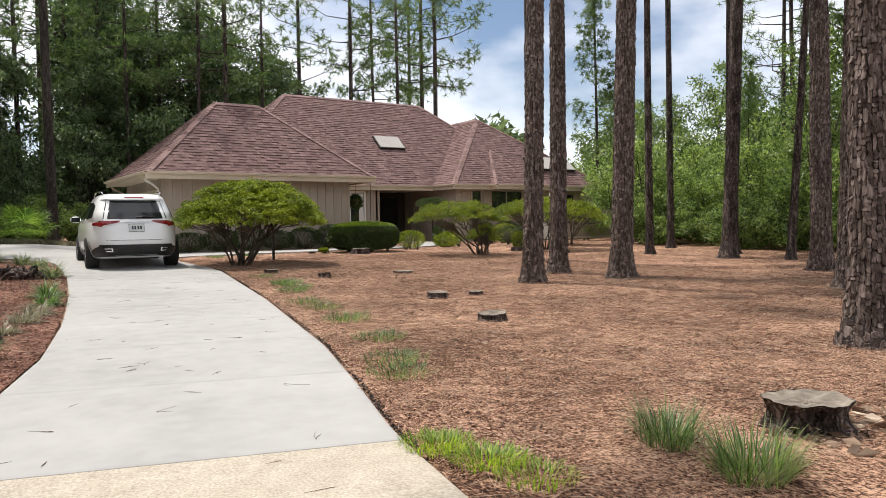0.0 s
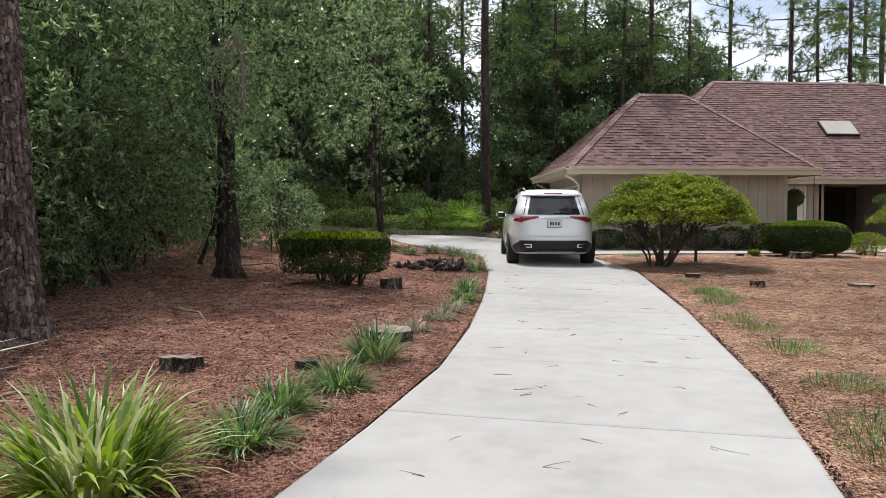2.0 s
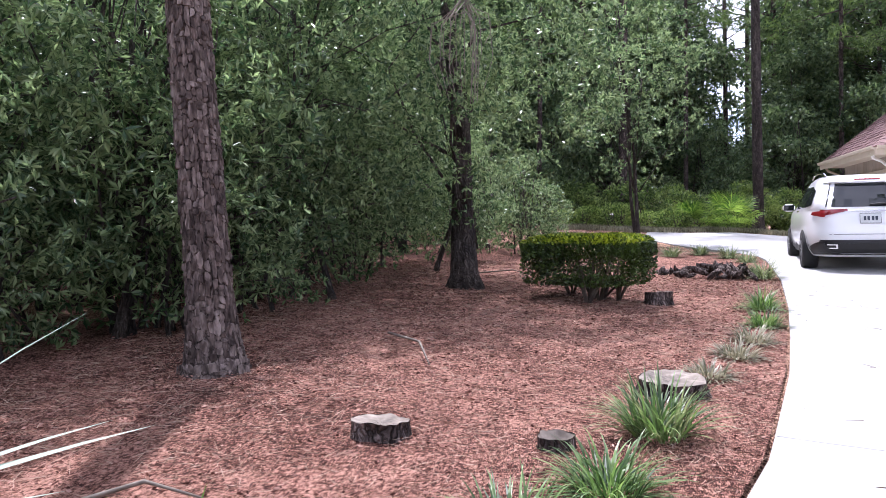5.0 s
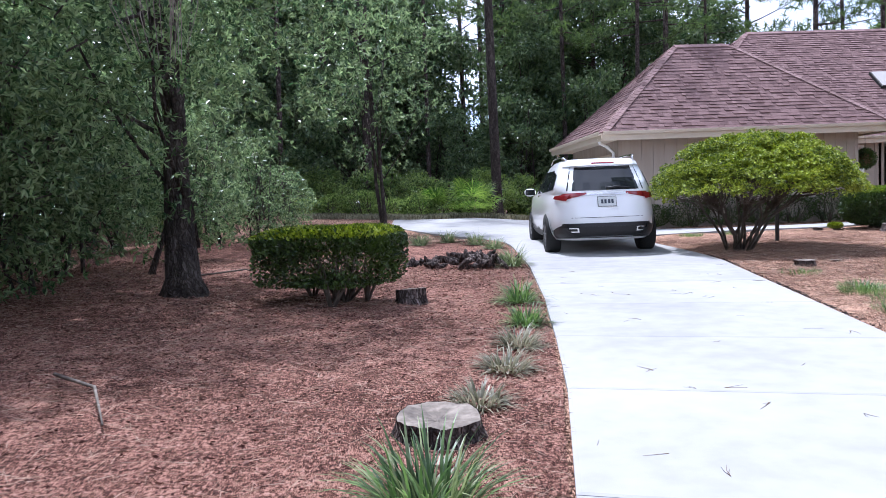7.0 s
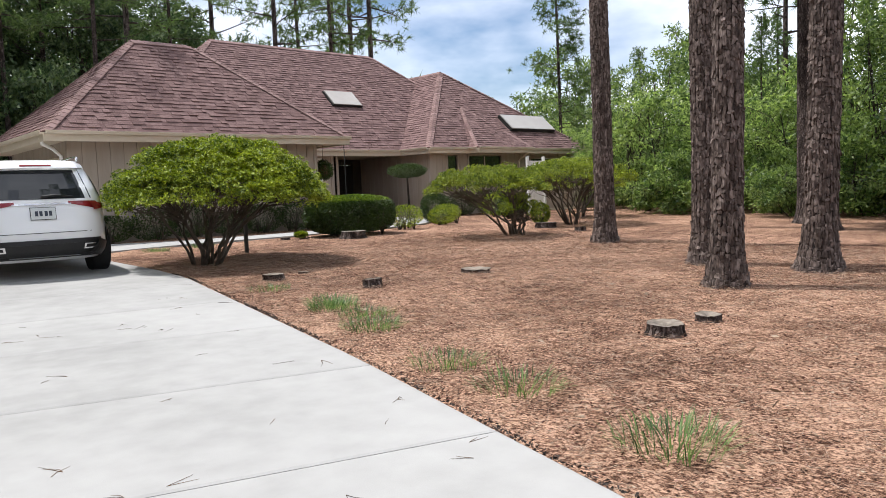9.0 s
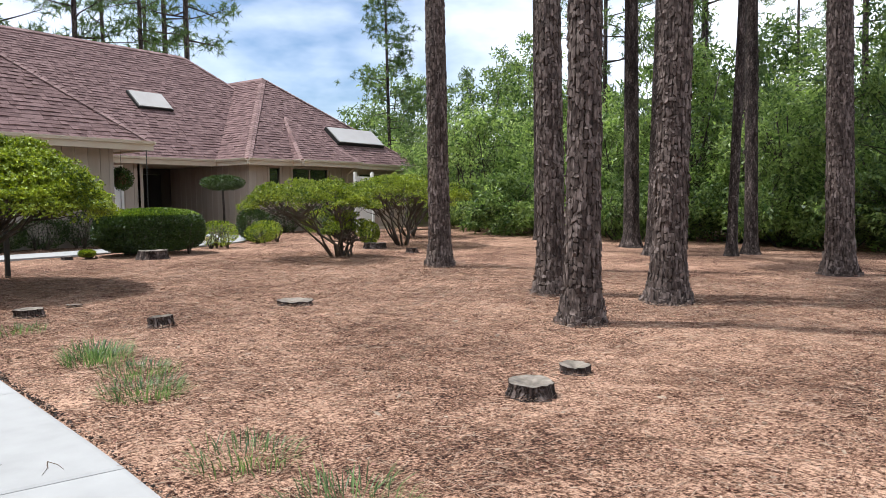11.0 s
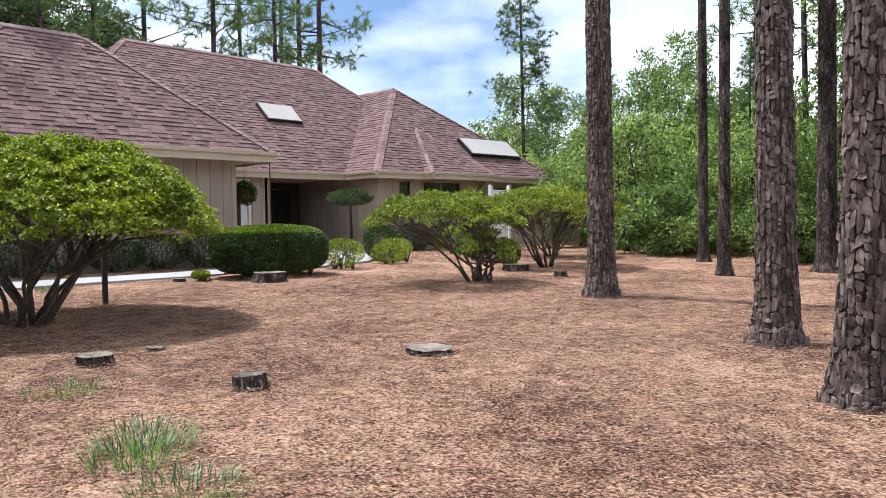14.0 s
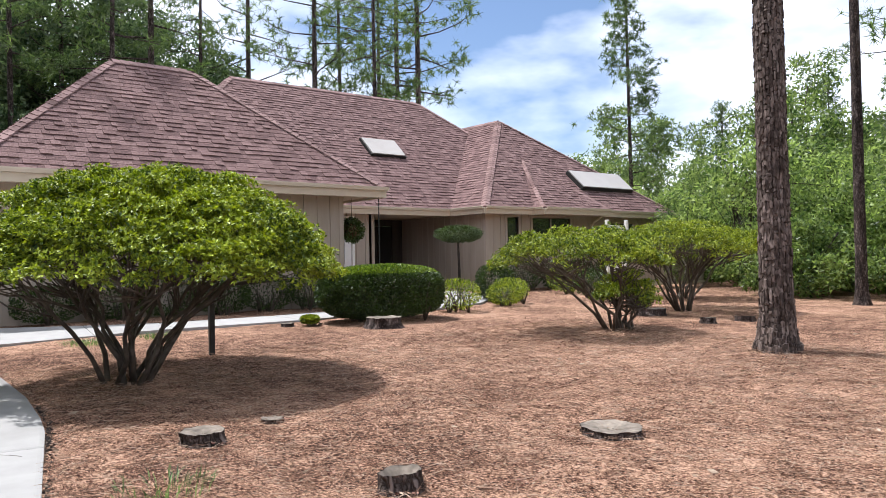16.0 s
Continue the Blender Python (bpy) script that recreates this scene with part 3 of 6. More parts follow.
def shingle_rows(e0, e1, top0, top1, rng, skip=None):
    """Yields (origin, along, up, normal, width) of each tab of a roof face with the eave e0-e1 and the upper corners top0, top1."""
    e0, e1, top0, top1 = map(Vector, (e0, e1, top0, top1))
    al = (e1 - e0).normalized()
    up = (top0 - e0) - al * (top0 - e0).dot(al)
    length = up.length
    up.normalize()
    nrm = al.cross(up).normalized()
    l0, l1 = 0.0, (top0 - e0).dot(al)
    r0, r1 = (e1 - e0).dot(al), (top1 - e0).dot(al)
    for r in range(int(length / ROW)):
        d = r * ROW
        k = (d + ROW * 0.5) / length
        x, xe = l0 + (l1 - l0) * k, r0 + (r1 - r0) * k
        x -= 0.0
        while x < xe - 0.03:
            w = min(rng.choice([0.11, 0.16, 0.21, 0.28]) * rng.uniform(0.9, 1.1), xe - x)
            if xe - x - w < 0.08:
                w = xe - x
            yield r, e0 + al * x + up * d, al, up, nrm, w
            x += w


def shingle_face(parent, e0, e1, t0, t1, seed, pieces=0):
    rng = np.random.default_rng(seed)
    vs, fs = [], []
    unit = None
    made = 0
    for r, o, al, up, nrm, w in shingle_rows(e0, e1, t0, t1, rng):
        h = rng.choice([0.010, 0.024]) * rng.uniform(0.85, 1.2)
        sag = rng.normal() * 0.004
        if r < pieces and made < 300:
            if unit is None:
                unit = arrays([(0, 0, 0), (1, 0, 0), (0, -0.006, 1), (1, -0.006, 1), (0, 1.12, 0.12), (1, 1.12, 0.12)], [(0, 1, 3, 2), (2, 3, 5, 4), (0, 2, 4), (1, 5, 3)], "shingle")
            ob = link("shingle", unit, M_SHINGLE_PIECE)
            m = Matrix((al, up, nrm)).transposed().to_4x4()
            m.translation = o + up * sag + al * 0.003
            ob.parent = parent
            ob.matrix_parent_inverse = parent.matrix_parent_inverse.copy()
            ob.matrix_parent_inverse = Matrix.Identity(4)
            ob.matrix_basis = m @ Matrix.Diagonal((w - 0.006, ROW, h, 1))
            made += 1
            continue
        b = len(vs)
        p = o + up * sag + al * 0.003
        q = p + al * (w - 0.006)
        u2 = up * (ROW * 1.12)
        vs += [p, q, p + nrm * h, q + nrm * h, p + u2 + nrm * 0.002, q + u2 + nrm * 0.002]
        fs += [(b, b + 1, b + 3, b + 2), (b + 2, b + 3, b + 5, b + 4), (b, b + 2, b + 4), (b + 1, b + 5, b + 3)]
    ob = link("shingles", arrays([tuple(v) for v in vs], fs, "shingles"), M_SHINGLE, parent, "weathered mauve asphalt shingles", "stuff")


def hip_caps(parent, a, b, seed, width=0.13):
    """Cap shingles folded over a hip or ridge from the low end a to the high end b."""
    a, b = Vector(a), Vector(b)
    d = (b - a).normalized()
    side = d.cross(Vector((0, 0, 1))).normalized()
    up = side.cross(d).normalized()
    rng = np.random.default_rng(seed)
    vs, fs = [], []
    n = int((b - a).length / 0.17)
    fall = 0.055 if abs(d.z) > 0.05 else 0.10
    for i in range(n):
        p = a + d * (i * 0.17) + up * 0.035
        q = p + d * 0.2 - up * 0.014
        o = len(vs)
        for c in (p, q):
            vs += [c - side * width - up * fall, c, c + side * width - up * fall, c - side * width - up * (fall + 0.02), c + side * width - up * (fall + 0.02)]
        fs += [(o, o + 5, o + 6, o + 1), (o + 1, o + 6, o + 7, o + 2), (o, o + 1, o + 2, o + 4, o + 3), (o + 3, o + 8, o + 5, o), (o + 2, o + 7, o + 9, o + 4)]
    link("cap_shingles", arrays([tuple(v) for v in vs], fs, "caps"), M_CAP, parent, "paler ridge and hip cap shingles", "stuff")


def fascia(a, b, label="cream fascia board and gutter"):
    a, b = Vector(a), Vector(b)
    d = (b - a).normalized()
    n = Vector((d.y, -d.x, 0))
    prof = [(0.0, -0.20), (0.03, -0.205), (0.035, -0.06), (0.10, -0.055), (0.115, 0.0), (0.115, 0.02), (0.09, 0.02), (0.08, -0.02), (0.0, -0.02)]
    vs = [tuple(p + n * x + Vector((0, 0, z))) for p in (a, b) for x, z in prof]
    k = len(prof)
    fs = [(i, (i + 1) % k, (i + 1) % k + k, i + k) for i in range(k)] + [tuple(range(k))[::-1], tuple(range(k, 2 * k))]
    return under(link("fascia", arrays(vs, fs, "fascia"), M_TRIM, None, label))


def zat(d):
    return ZE + SL * d


GA, GB = (5.42, 23.6, ZE), (13.15, 23.6, ZE)
GC, GD = (13.15, 29.66, ZE), (5.42, 29.66, ZE)
GL, GR = (8.45, 26.63, 5.68), (10.1, 26.63, 5.68)
f = roof_face("garage_roof_front", [GA, GB, GR, GL])
tagged(f, "weathered mauve shingle garage roof")
shingle_face(f, GA, GB, GL, GR, 1, 14)
hip_caps(f, GA, GL, 1), hip_caps(f, GB, GR, 2), hip_caps(f, GL, GR, 3)
f = roof_face("garage_roof_left", [GD, GA, GL])
shingle_face(f, GD, GA, GL, GL, 2)
f = roof_face("garage_roof_right", [GB, GC, GR])
shingle_face(f, GB, GC, GR, GR, 3)
f = roof_face("garage_roof_back", [GC, GD, GL, GR])
hip_caps(f, GD, GL, 4)
MA, MB = (8.85, 28.55, ZE), (26.55, 28.55, ZE)
ML, MR = (13.95, 33.63, 7.48), (21.5, 33.63, 7.48)
MC, MD = (26.55, 38.7, ZE), (8.85, 38.7, ZE)
f = roof_face("main_roof_front", [MA, MB, MR, ML])
shingle_face(f, MA, MB, ML, MR, 4)
hip_caps(f, ML, MR, 5), hip_caps(f, MA, ML, 6), hip_caps(f, MB, MR, 7)
f = roof_face("main_roof_left", [MD, MA, ML])
shingle_face(f, MD, MA, ML, ML, 5)
f = roof_face("main_roof_right", [MB, MC, MR])
f = roof_face("main_roof_back", [MC, MD, ML, MR])
WA, WB = (18.95, 26.92, ZE), (28.6, 26.92, ZE)
WP, WQ = (23.3, 30.95, 6.56), (23.3, 33.2, 6.56)
f = roof_face("wing_roof_front", [WA, WB, WP])
shingle_face(f, WA, WB, WP, WP, 6)
hip_caps(f, WA, WP, 8), hip_caps(f, WB, WP, 9), hip_caps(f, WP, WQ, 10)
f = roof_face("wing_roof_left", [(18.95, 31.6, ZE), WA, WP, WQ])
shingle_face(f, (18.95, 31.6, ZE), WA, WQ, WP, 7)
f = roof_face("wing_roof_right", [WB, (28.6, 37, ZE), (23.3, 35, 6.56), WP])
# small hip over the bay
BA, BB, BP = (21.0, 26.45, ZE + 0.01), (24.1, 26.45, ZE + 0.01), (22.55, 28.95, 4.80)
f = roof_face("bay_roof_front", [BA, BB, BP])
shingle_face(f, BA, BB, BP, BP, 8)
hip_caps(f, BA, BP, 11, 0.09), hip_caps(f, BB, BP, 12, 0.09)
f = roof_face("bay_roof_left", [(21.0, 27.4, ZE + 0.01), BA, BP])
shingle_face(f, (21.0, 27.4, ZE + 0.01), BA, BP, BP, 9)
f = roof_face("bay_roof_right", [BB, (24.1, 27.4, ZE + 0.01), BP])
for a, b in ((GA, GB), (GD, GA), (GB, (13.15, 28.55, ZE)), ((13.15, 28.55, ZE), (18.95, 28.55, ZE)), ((18.95, 28.55, ZE), WA), (WA, (21.0, 26.92, ZE)), ((21.0, 26.92, ZE), (21.0, 26.45, ZE)), ((21.0, 26.45, ZE), (24.1, 26.45, ZE)), ((24.1, 26.45, ZE), (24.1, 26.92, ZE)), ((24.1, 26.92, ZE), WB), (WB, (28.6, 37, ZE))):
    fascia(a, b)
for n_, a in (("garage", (5.45, 23.63, 13.12, 29.6)), ("main", (12.64, 28.58, 19.3, 31.8)), ("wing", (18.98, 26.95, 28.57, 31.8)), ("bay", (21.02, 26.47, 24.08, 26.93))):
    under(part("soffit", box(a[0], a[1], 2.80 + 0.004 * len(n_), a[2], a[3], 2.83 + 0.004 * len(n_)), M_TRIM, None, "cream boarded soffit"))
# skylights
def roof_panel(name, y0, c, label, lift=0.09):
    """A flat panel on a frame, lying on the roof plane whose eave is at y0."""
    (x0, ya), (x1, yb) = c
    pts = [Vector((x, y, ZE + SL * (y - y0))) for x, y in ((x0, ya), (x1, ya), (x1, yb), (x0, yb))]
    nrm = Vector((0, -SL, 1)).normalized()
    holder = under(link(name, None, None, None, label))
    for nm, mt, grow, h0, h1 in (("curb", M_METAL, 0.05, -0.05, lift), ("dome", M_PANEL, 0.0, lift - 0.01, lift + 0.03)):
        cen = sum(pts, Vector()) / 4
        q = [p + (p - cen).normalized() * grow for p in pts]
        vs = [p + nrm * h0 for p in q] + [p + nrm * h1 for p in q]
        fs = [(3, 2, 1, 0), (4, 5, 6, 7)] + [(i, (i + 1) % 4, (i + 1) % 4 + 4, i + 4) for i in range(4)]
        link(nm, arrays([tuple(v) for v in vs], fs, nm), mt, holder)
    return holder


roof_panel("skylight", 28.55, ((17.4, 30.6), (18.7, 31.25)), "pale flat skylight set in the main roof")
roof_panel("skylight", 26.92, ((24.28, 27.8), (27.0, 28.5)), "large pale roof panel on the wing roof", 0.14)


# ---- trees and plants ----
def trunk_mesh(diam, height, seed, lean=(0, 0), sides=18, rings=46, flare=1.55):
    """The trunk's mesh, the bend of its axis and a function for the axis and radius at a height."""
    rs = np.random.default_rng(seed)
    vs, fs = [], []
    bx, by = rs.uniform(-0.25, 0.25, 2)

    def ring(z):
        k = max(0.0, z) / height
        return lean[0] * z + bx * math.sin(k * 3.0), lean[1] * z + by * math.sin(k * 2.3), diam / 2 * (1 - 0.55 * k) * (1 + (flare - 1) * math.exp(-z / 0.22))

    for i in range(rings + 1):
        z = height * (i / rings) ** 1.6 - 0.12 * (i == 0)
        cx, cy, r = ring(z)
        for s in range(sides):
            a = 2 * math.pi * s / sides
            rr = r * trunk_swell(a, z, seed)
            vs.append((cx + rr * math.cos(a), cy + rr * math.sin(a), z))
    for i in range(rings):
        for s in range(sides):
            a, b = i * sides + s, i * sides + (s + 1) % sides
            fs.append((a, b, b + sides, a + sides))
    fs.append(tuple(range(rings * sides, (rings + 1) * sides)))
    return arrays(vs, fs, "trunk", True), (bx, by), ring


def trunk_swell(a, z, seed):
    """Uneven roundness of a trunk, with root flutes near the ground."""
    return 1 + 0.07 * noise.noise((math.cos(a) * 3 + seed, math.sin(a) * 3, z * 1.8)) + 0.06 * math.exp(-max(0, z) / 0.3) * math.sin(a * 5 + seed)


def bark_plates(ring, diam, seed, top):
    """Loose scales of pine bark: columns of uneven plates with lifted edges, over the dark furrows."""
    rng = np.random.default_rng(seed + 900)
    vs, fs = [], []
    cols = max(10, int(math.pi * diam / 0.043))
    for c in range(cols):
        z = -0.05 - rng.uniform(0, 0.1)
        while z < top:
            h = rng.choice([0.035, 0.055, 0.08, 0.12]) * rng.uniform(0.8, 1.2)
            zc = z + h / 2
            cx, cy, r = ring(zc)
            a0 = 2 * math.pi * (c + 0.55 * noise.noise((c * 1.7, z * 2.2, seed))) / cols
            half = math.pi / cols * rng.uniform(0.85, 1.4)
            lift = rng.uniform(0.002, 0.016)
            turn = rng.uniform(-0.5, 0.5)
            tip = rng.normal(size=2) * 0.35
            o = len(vs)
            for lay in (0, 1):
                for k in range(6):
                    th = 2 * math.pi * (k + 0.5) / 6 + turn
                    jit = rng.uniform(0.65, 1.2) if lay == 0 else 1.0
                    if lay == 0:
                        ax = max(-1, min(1, 1.25 * math.cos(th))) * jit
                        az = max(-1, min(1, 1.25 * math.sin(th))) * jit
                        aa, zz = a0 + half * ax, zc + h * 0.58 * az
                        rr = r * trunk_swell(aa, zz, seed) - 0.004
                        vs.append((aa, zz, rr))
                    else:
                        aa, zz, rr = vs[o + k]
                        out = lift * (1 + tip[0] * (aa - a0) / half + tip[1] * (zz - zc) / h * 2 + (0.25 if zz < zc else -0.2)) + 0.004
                        vs.append((a0 + (aa - a0) * 0.91, zc + (zz - zc) * 0.93, rr + out))
            for q in range(o, len(vs)):
                aa, zz, rr = vs[q]
                px, py, _ = ring(zz)
                vs[q] = (px + rr * math.cos(aa), py + rr * math.sin(aa), zz)
            fs.append(tuple(range(o + 6, o + 12)))
            fs += [(o + k, o + (k + 1) % 6, o + 6 + (k + 1) % 6, o + 6 + k) for k in range(6)]
            z += h * rng.uniform(0.96, 1.06)
    return arrays(vs, fs, "bark_plates")


def needle_tufts(centres, size, blades, rng, droop=0.1):
    """Spiky tufts of needles: each a star of narrow blades."""
    c = np.repeat(np.asarray(centres), blades, axis=0)
    d = rng.normal(size=(len(c), 3))
    d[:, 2] += 0.25
    d /= np.linalg.norm(d, axis=1, keepdims=True)
    s = np.cross(d, rng.normal(size=(len(c), 3)))
    s /= np.linalg.norm(s, axis=1, keepdims=True)
    ln = size * rng.uniform(0.6, 1.15, len(c))[:, None]
    wd = size * 0.052
    v = np.empty((len(c), 3, 3))
    v[:, 0] = c - s * wd
    v[:, 1] = c + s * wd
    v[:, 2] = c + d * ln
    v[:, 2, 2] -= droop * size
    return v.reshape(-1, 3), np.arange(len(c) * 3).reshape(-1, 3)


def pine(name, diam, height, crown_from, radius, seed, lean=(0, 0), label="", group="", tufts=170, blades=16, tuft=0.42, bark=None, cone=False, plates=0.0):
    """A tall pine: plated trunk, crooked limbs and rounded clumps of needle tufts at their ends."""
    rng = np.random.default_rng(seed)
    t = new(name)
    tagged(t, label, "pine tree", group)
    me, (bx, by), ring = trunk_mesh(diam, height, seed, lean)
    link("trunk", me, bark or M_BARK, t)
    if plates:
        link("flaky_bark", bark_plates(ring, diam, seed, plates), M_BARKPLATE, t, "grey-brown loose bark plates", "stuff")
    pieces, cents = [], []
    n = max(8, int((height - crown_from) * (4.6 if cone else 1.6)))
    each = max(3, int(tufts / n))
    for i in range(n):
        k = (i + rng.random()) / n
        z = crown_from + (height - crown_from) * k
        ox, oy, _ = ring(z)
        o = Vector((ox, oy, z))
        a = rng.uniform(0, 2 * math.pi)
        ln = radius * ((1.05 - k) if cone else (0.5 + 0.75 * math.sin(math.pi * min(1, k * 0.75 + 0.2)))) * rng.uniform(0.55, 1.15)
        rise = rng.uniform(-0.1, 0.5)
        d = Vector((math.cos(a), math.sin(a), 0))
        w = Vector((-d.y, d.x, 0))
        p1 = o + d * ln * 0.4 + Vector((0, 0, rise * ln * 0.1)) + w * rng.normal() * 0.12
        p2 = o + d * ln * 0.75 + Vector((0, 0, rise * ln * 0.5)) + w * rng.normal() * 0.25
        p3 = o + d * ln + Vector((0, 0, rise * ln)) + w * rng.normal() * 0.3
        b = 1.25 - k
        pieces.append(tube([o, p1, p2, p3], [diam * 0.14 * b, diam * 0.09 * b, diam * 0.055 * b, 0.012], 4))
        tips = [p3]
        for j in range(3):
            st = p1.lerp(p2, rng.uniform(0.1, 1)) if j else p2.lerp(p3, 0.4)
            e = st + (d * rng.uniform(0.2, 0.8) + w * rng.choice([-1, 1]) * rng.uniform(0.4, 1.0) + Vector((0, 0, rng.uniform(-0.05, 0.5)))) * ln * 0.35
            pieces.append(tube([st, st.lerp(e, 0.5) + Vector((0, 0, 0.06)), e], [diam * 0.045 * b, diam * 0.03 * b, 0.008], 3))
            tips.append(e)
        for j in range(each):
            c = tips[j % 4]
            v = Vector(rng.normal(size=3)) * (0.10 + 0.075 * radius) * (1.1 if cone else 1.0)
            v.z *= 0.6
            cents.append(c + v + Vector((0, 0, 0.08)))
    link("branching", arrays(*join(pieces), "branching", True), bark or M_BARK, t, "", "stuff")
    v, f = needle_tufts(np.array([tuple(c) for c in cents]), tuft, blades, rng, 0.15)
    link("crown", arrays(v, f, "crown"), M_PINE, t)
    return t


def broadleaf(name, height, radius, low, seed, mat, clumps=60, per=160, leaf=(0.13, 0.04), stems=2, diam=0.16, label="", category="tree", group="", crad=0.55, droop=0.2, whorl=0, plain=False):
    """A leafy tree or tall shrub: stems, limbs and a broken crown of leaf clumps."""
    rng = np.random.default_rng(seed)
    t = new(name)
    tagged(t, label, category, group)
    cents = []
    while len(cents) < clumps:
        p = rng.uniform(-1, 1, 3)
        q = np.linalg.norm(p)
        if q > 1 or q < 0.35:
            continue
        z = low + (height - low) * (p[2] * 0.5 + 0.5)
        wide = radius * (1.0 - 0.35 * max(0, p[2])) * (0.75 + 0.35 * noise.noise((p[0] * 2 + seed, p[1] * 2, p[2] * 2)) + 0.2)
        cents.append((p[0] * wide, p[1] * wide, z))
    cents = np.array(cents)
    pieces = []
    for s in range(stems):
        a = rng.uniform(0, 6.28)
        o = Vector((math.cos(a) * 0.2 * (stems > 1), math.sin(a) * 0.2 * (stems > 1), -0.1))
        top = Vector((rng.normal() * radius * 0.25, rng.normal() * radius * 0.25, height * 0.8))
        mid = o.lerp(top, 0.4) + Vector((rng.normal() * 0.25, rng.normal() * 0.25, 0))
        pieces.append(tube([o, o.lerp(mid, 0.12), o.lerp(mid, 0.5) + Vector((rng.normal() * 0.08, rng.normal() * 0.08, 0)), mid, mid.lerp(top, 0.5), top], [diam * 0.95, diam * 0.58, diam * 0.45, diam * 0.36, diam * 0.22, 0.02], 8, 0.15, seed + s))
        for c in cents[rng.choice(len(cents), min(14, len(cents)), replace=False)]:
            st = mid.lerp(top, rng.uniform(-0.5, 0.7))
            e = Vector(c)
            w = min(diam * 0.16, 0.035)
            pieces.append(tube([st, st.lerp(e, 0.5) + Vector((rng.normal() * 0.1, rng.normal() * 0.1, 0.15)), e], [w, w * 0.6, 0.008], 5))
    link("trunk", arrays(*join(pieces), "trunk", True), M_BARK_DARK, t)
    if whorl:
        tips, out = clump_points(cents, rng.uniform(0.6, 1.25, len(cents)) * crad, per // whorl, rng, 0.75, 0.55)
        out[:, 2] += 0.35
        out /= np.linalg.norm(out, axis=1, keepdims=True)
        o = np.repeat(out, whorl, axis=0)
        side = rng.normal(size=o.shape)
        side -= o * (side * o).sum(1, keepdims=True)
        side /= np.linalg.norm(side, axis=1, keepdims=True)
        d = o * rng.uniform(0.1, 0.9, len(o))[:, None] + side
        d /= np.linalg.norm(d, axis=1, keepdims=True)
        p = np.repeat(tips, whorl, axis=0) + d * leaf[0] * 0.5
        v, f = leaf_quads(p, d, leaf[0], leaf[1], rng, 0.3, 1.5)
    else:
        p, d = clump_points(cents, rng.uniform(0.6, 1.25, len(cents)) * crad, per, rng, 0.7, 0.25)
        d = d + rng.normal(size=d.shape) * 0.6
        d[:, 2] -= droop
        v, f = leaf_quads(p, d, leaf[0], leaf[1], rng, 0.25, 0.6, plain)
    link("crown", arrays(v, f, "crown"), mat, t)
    return t


def put(t, x, y, s=1.0, rz=0.0, sz=None, dz=0.0):
    t.matrix_basis = pose(*at(x, y, dz), 0, 0, rz) @ Matrix.Diagonal((s, s, sz or s, 1))
    return t


def again(t, x, y, s=1.0, rz=0.0, sz=None, label=""):
    c = copy_thing(t, Matrix.Identity(4))
    put(c, x, y, s, rz, sz)
    if label:
        c["label"] = label
    return c


# tall pines standing in the straw
for i, (x, y, dm, h, lx, ly) in enumerate([(13.1, 15.0, 0.37, 21, -0.01, 0.0), (10.8, 11.6, 0.34, 20, 0.0, 0.01), (9.0, 10.35, 0.34, 20, 0.006, 0.0), (11.15, 10.2, 0.40, 22, 0.005, 0.0), (18.1, 15.4, 0.24, 18, 0.004, 0), (21.8, 17.6, 0.25, 18, -0.01, 0), (18.5, 12.95, 0.40, 22, 0.01, 0), (19.1, 11.46, 0.22, 16, 0.07, -0.03), (20.6, 14.3, 0.40, 21, 0.02, 0), (20.2, 11.3, 0.30, 20, 0.01, 0), (16.1, 8.95, 0.42, 22, -0.004, 0), (12.3, 6.4, 0.33, 21, 0.0, 0), (7.35, 3.6, 0.40, 22, 0.004, 0), (-3.05, 8.45, 0.33, 21, -0.03, 0.0)]):
    full = 300 if x > 0 else 130
    put(pine("pine_tree", dm, h, h * 0.62, 2.6, 40 + i, (lx, ly), "tall straight pine with plated grey-brown bark on pine straw", "yard pines", int(full * 1.4), 20, 0.44, plates=5.6 if x < 14 or dm > 0.41 else 0.0), x, y)
# pines of the wood behind: a few shapes, set out many times
VARIANTS = [put(pine("pine_tree", 0.36, 24, 9.0, 3.2, 70, (0.01, 0), "tall wild pine with a tufted crown in the wood", "wood pines", 420, 15, 0.48), 24.5, 47.0),
            put(pine("pine_tree", 0.30, 22, 9.5, 2.8, 71, (-0.015, 0), "tall wild pine with a tufted crown in the wood", "wood pines", 380, 15, 0.48), 28.2, 50.0),
            put(pine("pine_tree", 0.40, 26, 10.5, 3.8, 72, (0.0, 0.01), "tall wild pine with a tufted crown in the wood", "wood pines", 440, 15, 0.5), 31.0, 46.5)]
put(pine("pine_tree", 0.42, 25, 13, 3.0, 75, (0, 0), "tall dark pine at the edge of the parking apron", "wood pines", 240, 22, 0.5, M_BARK_DARK), 4.4, 36.0)
put(pine("young_pine", 0.22, 15.5, 3.5, 2.3, 76, (0, 0), "slim young pine with short whorled branches", "", 720, 24, 0.32, None, True), 34.6, 33.5)
YOUNG = bpy.data.objects["young_pine"]
rw = np.random.default_rng(21)
for x, y, s in ((29.5, 19.5, 0.42), (33, 16, 0.5), (28, 13, 0.38), (36, 22, 0.5), (31, 9.5, 0.45), (26.5, 9.0, 0.36), (38.5, 31, 0.5), (41, 27, 0.55)):
    again(YOUNG, x, y, s, 90 * s * x, s * 1.1, "young pine among the sunlit thicket")
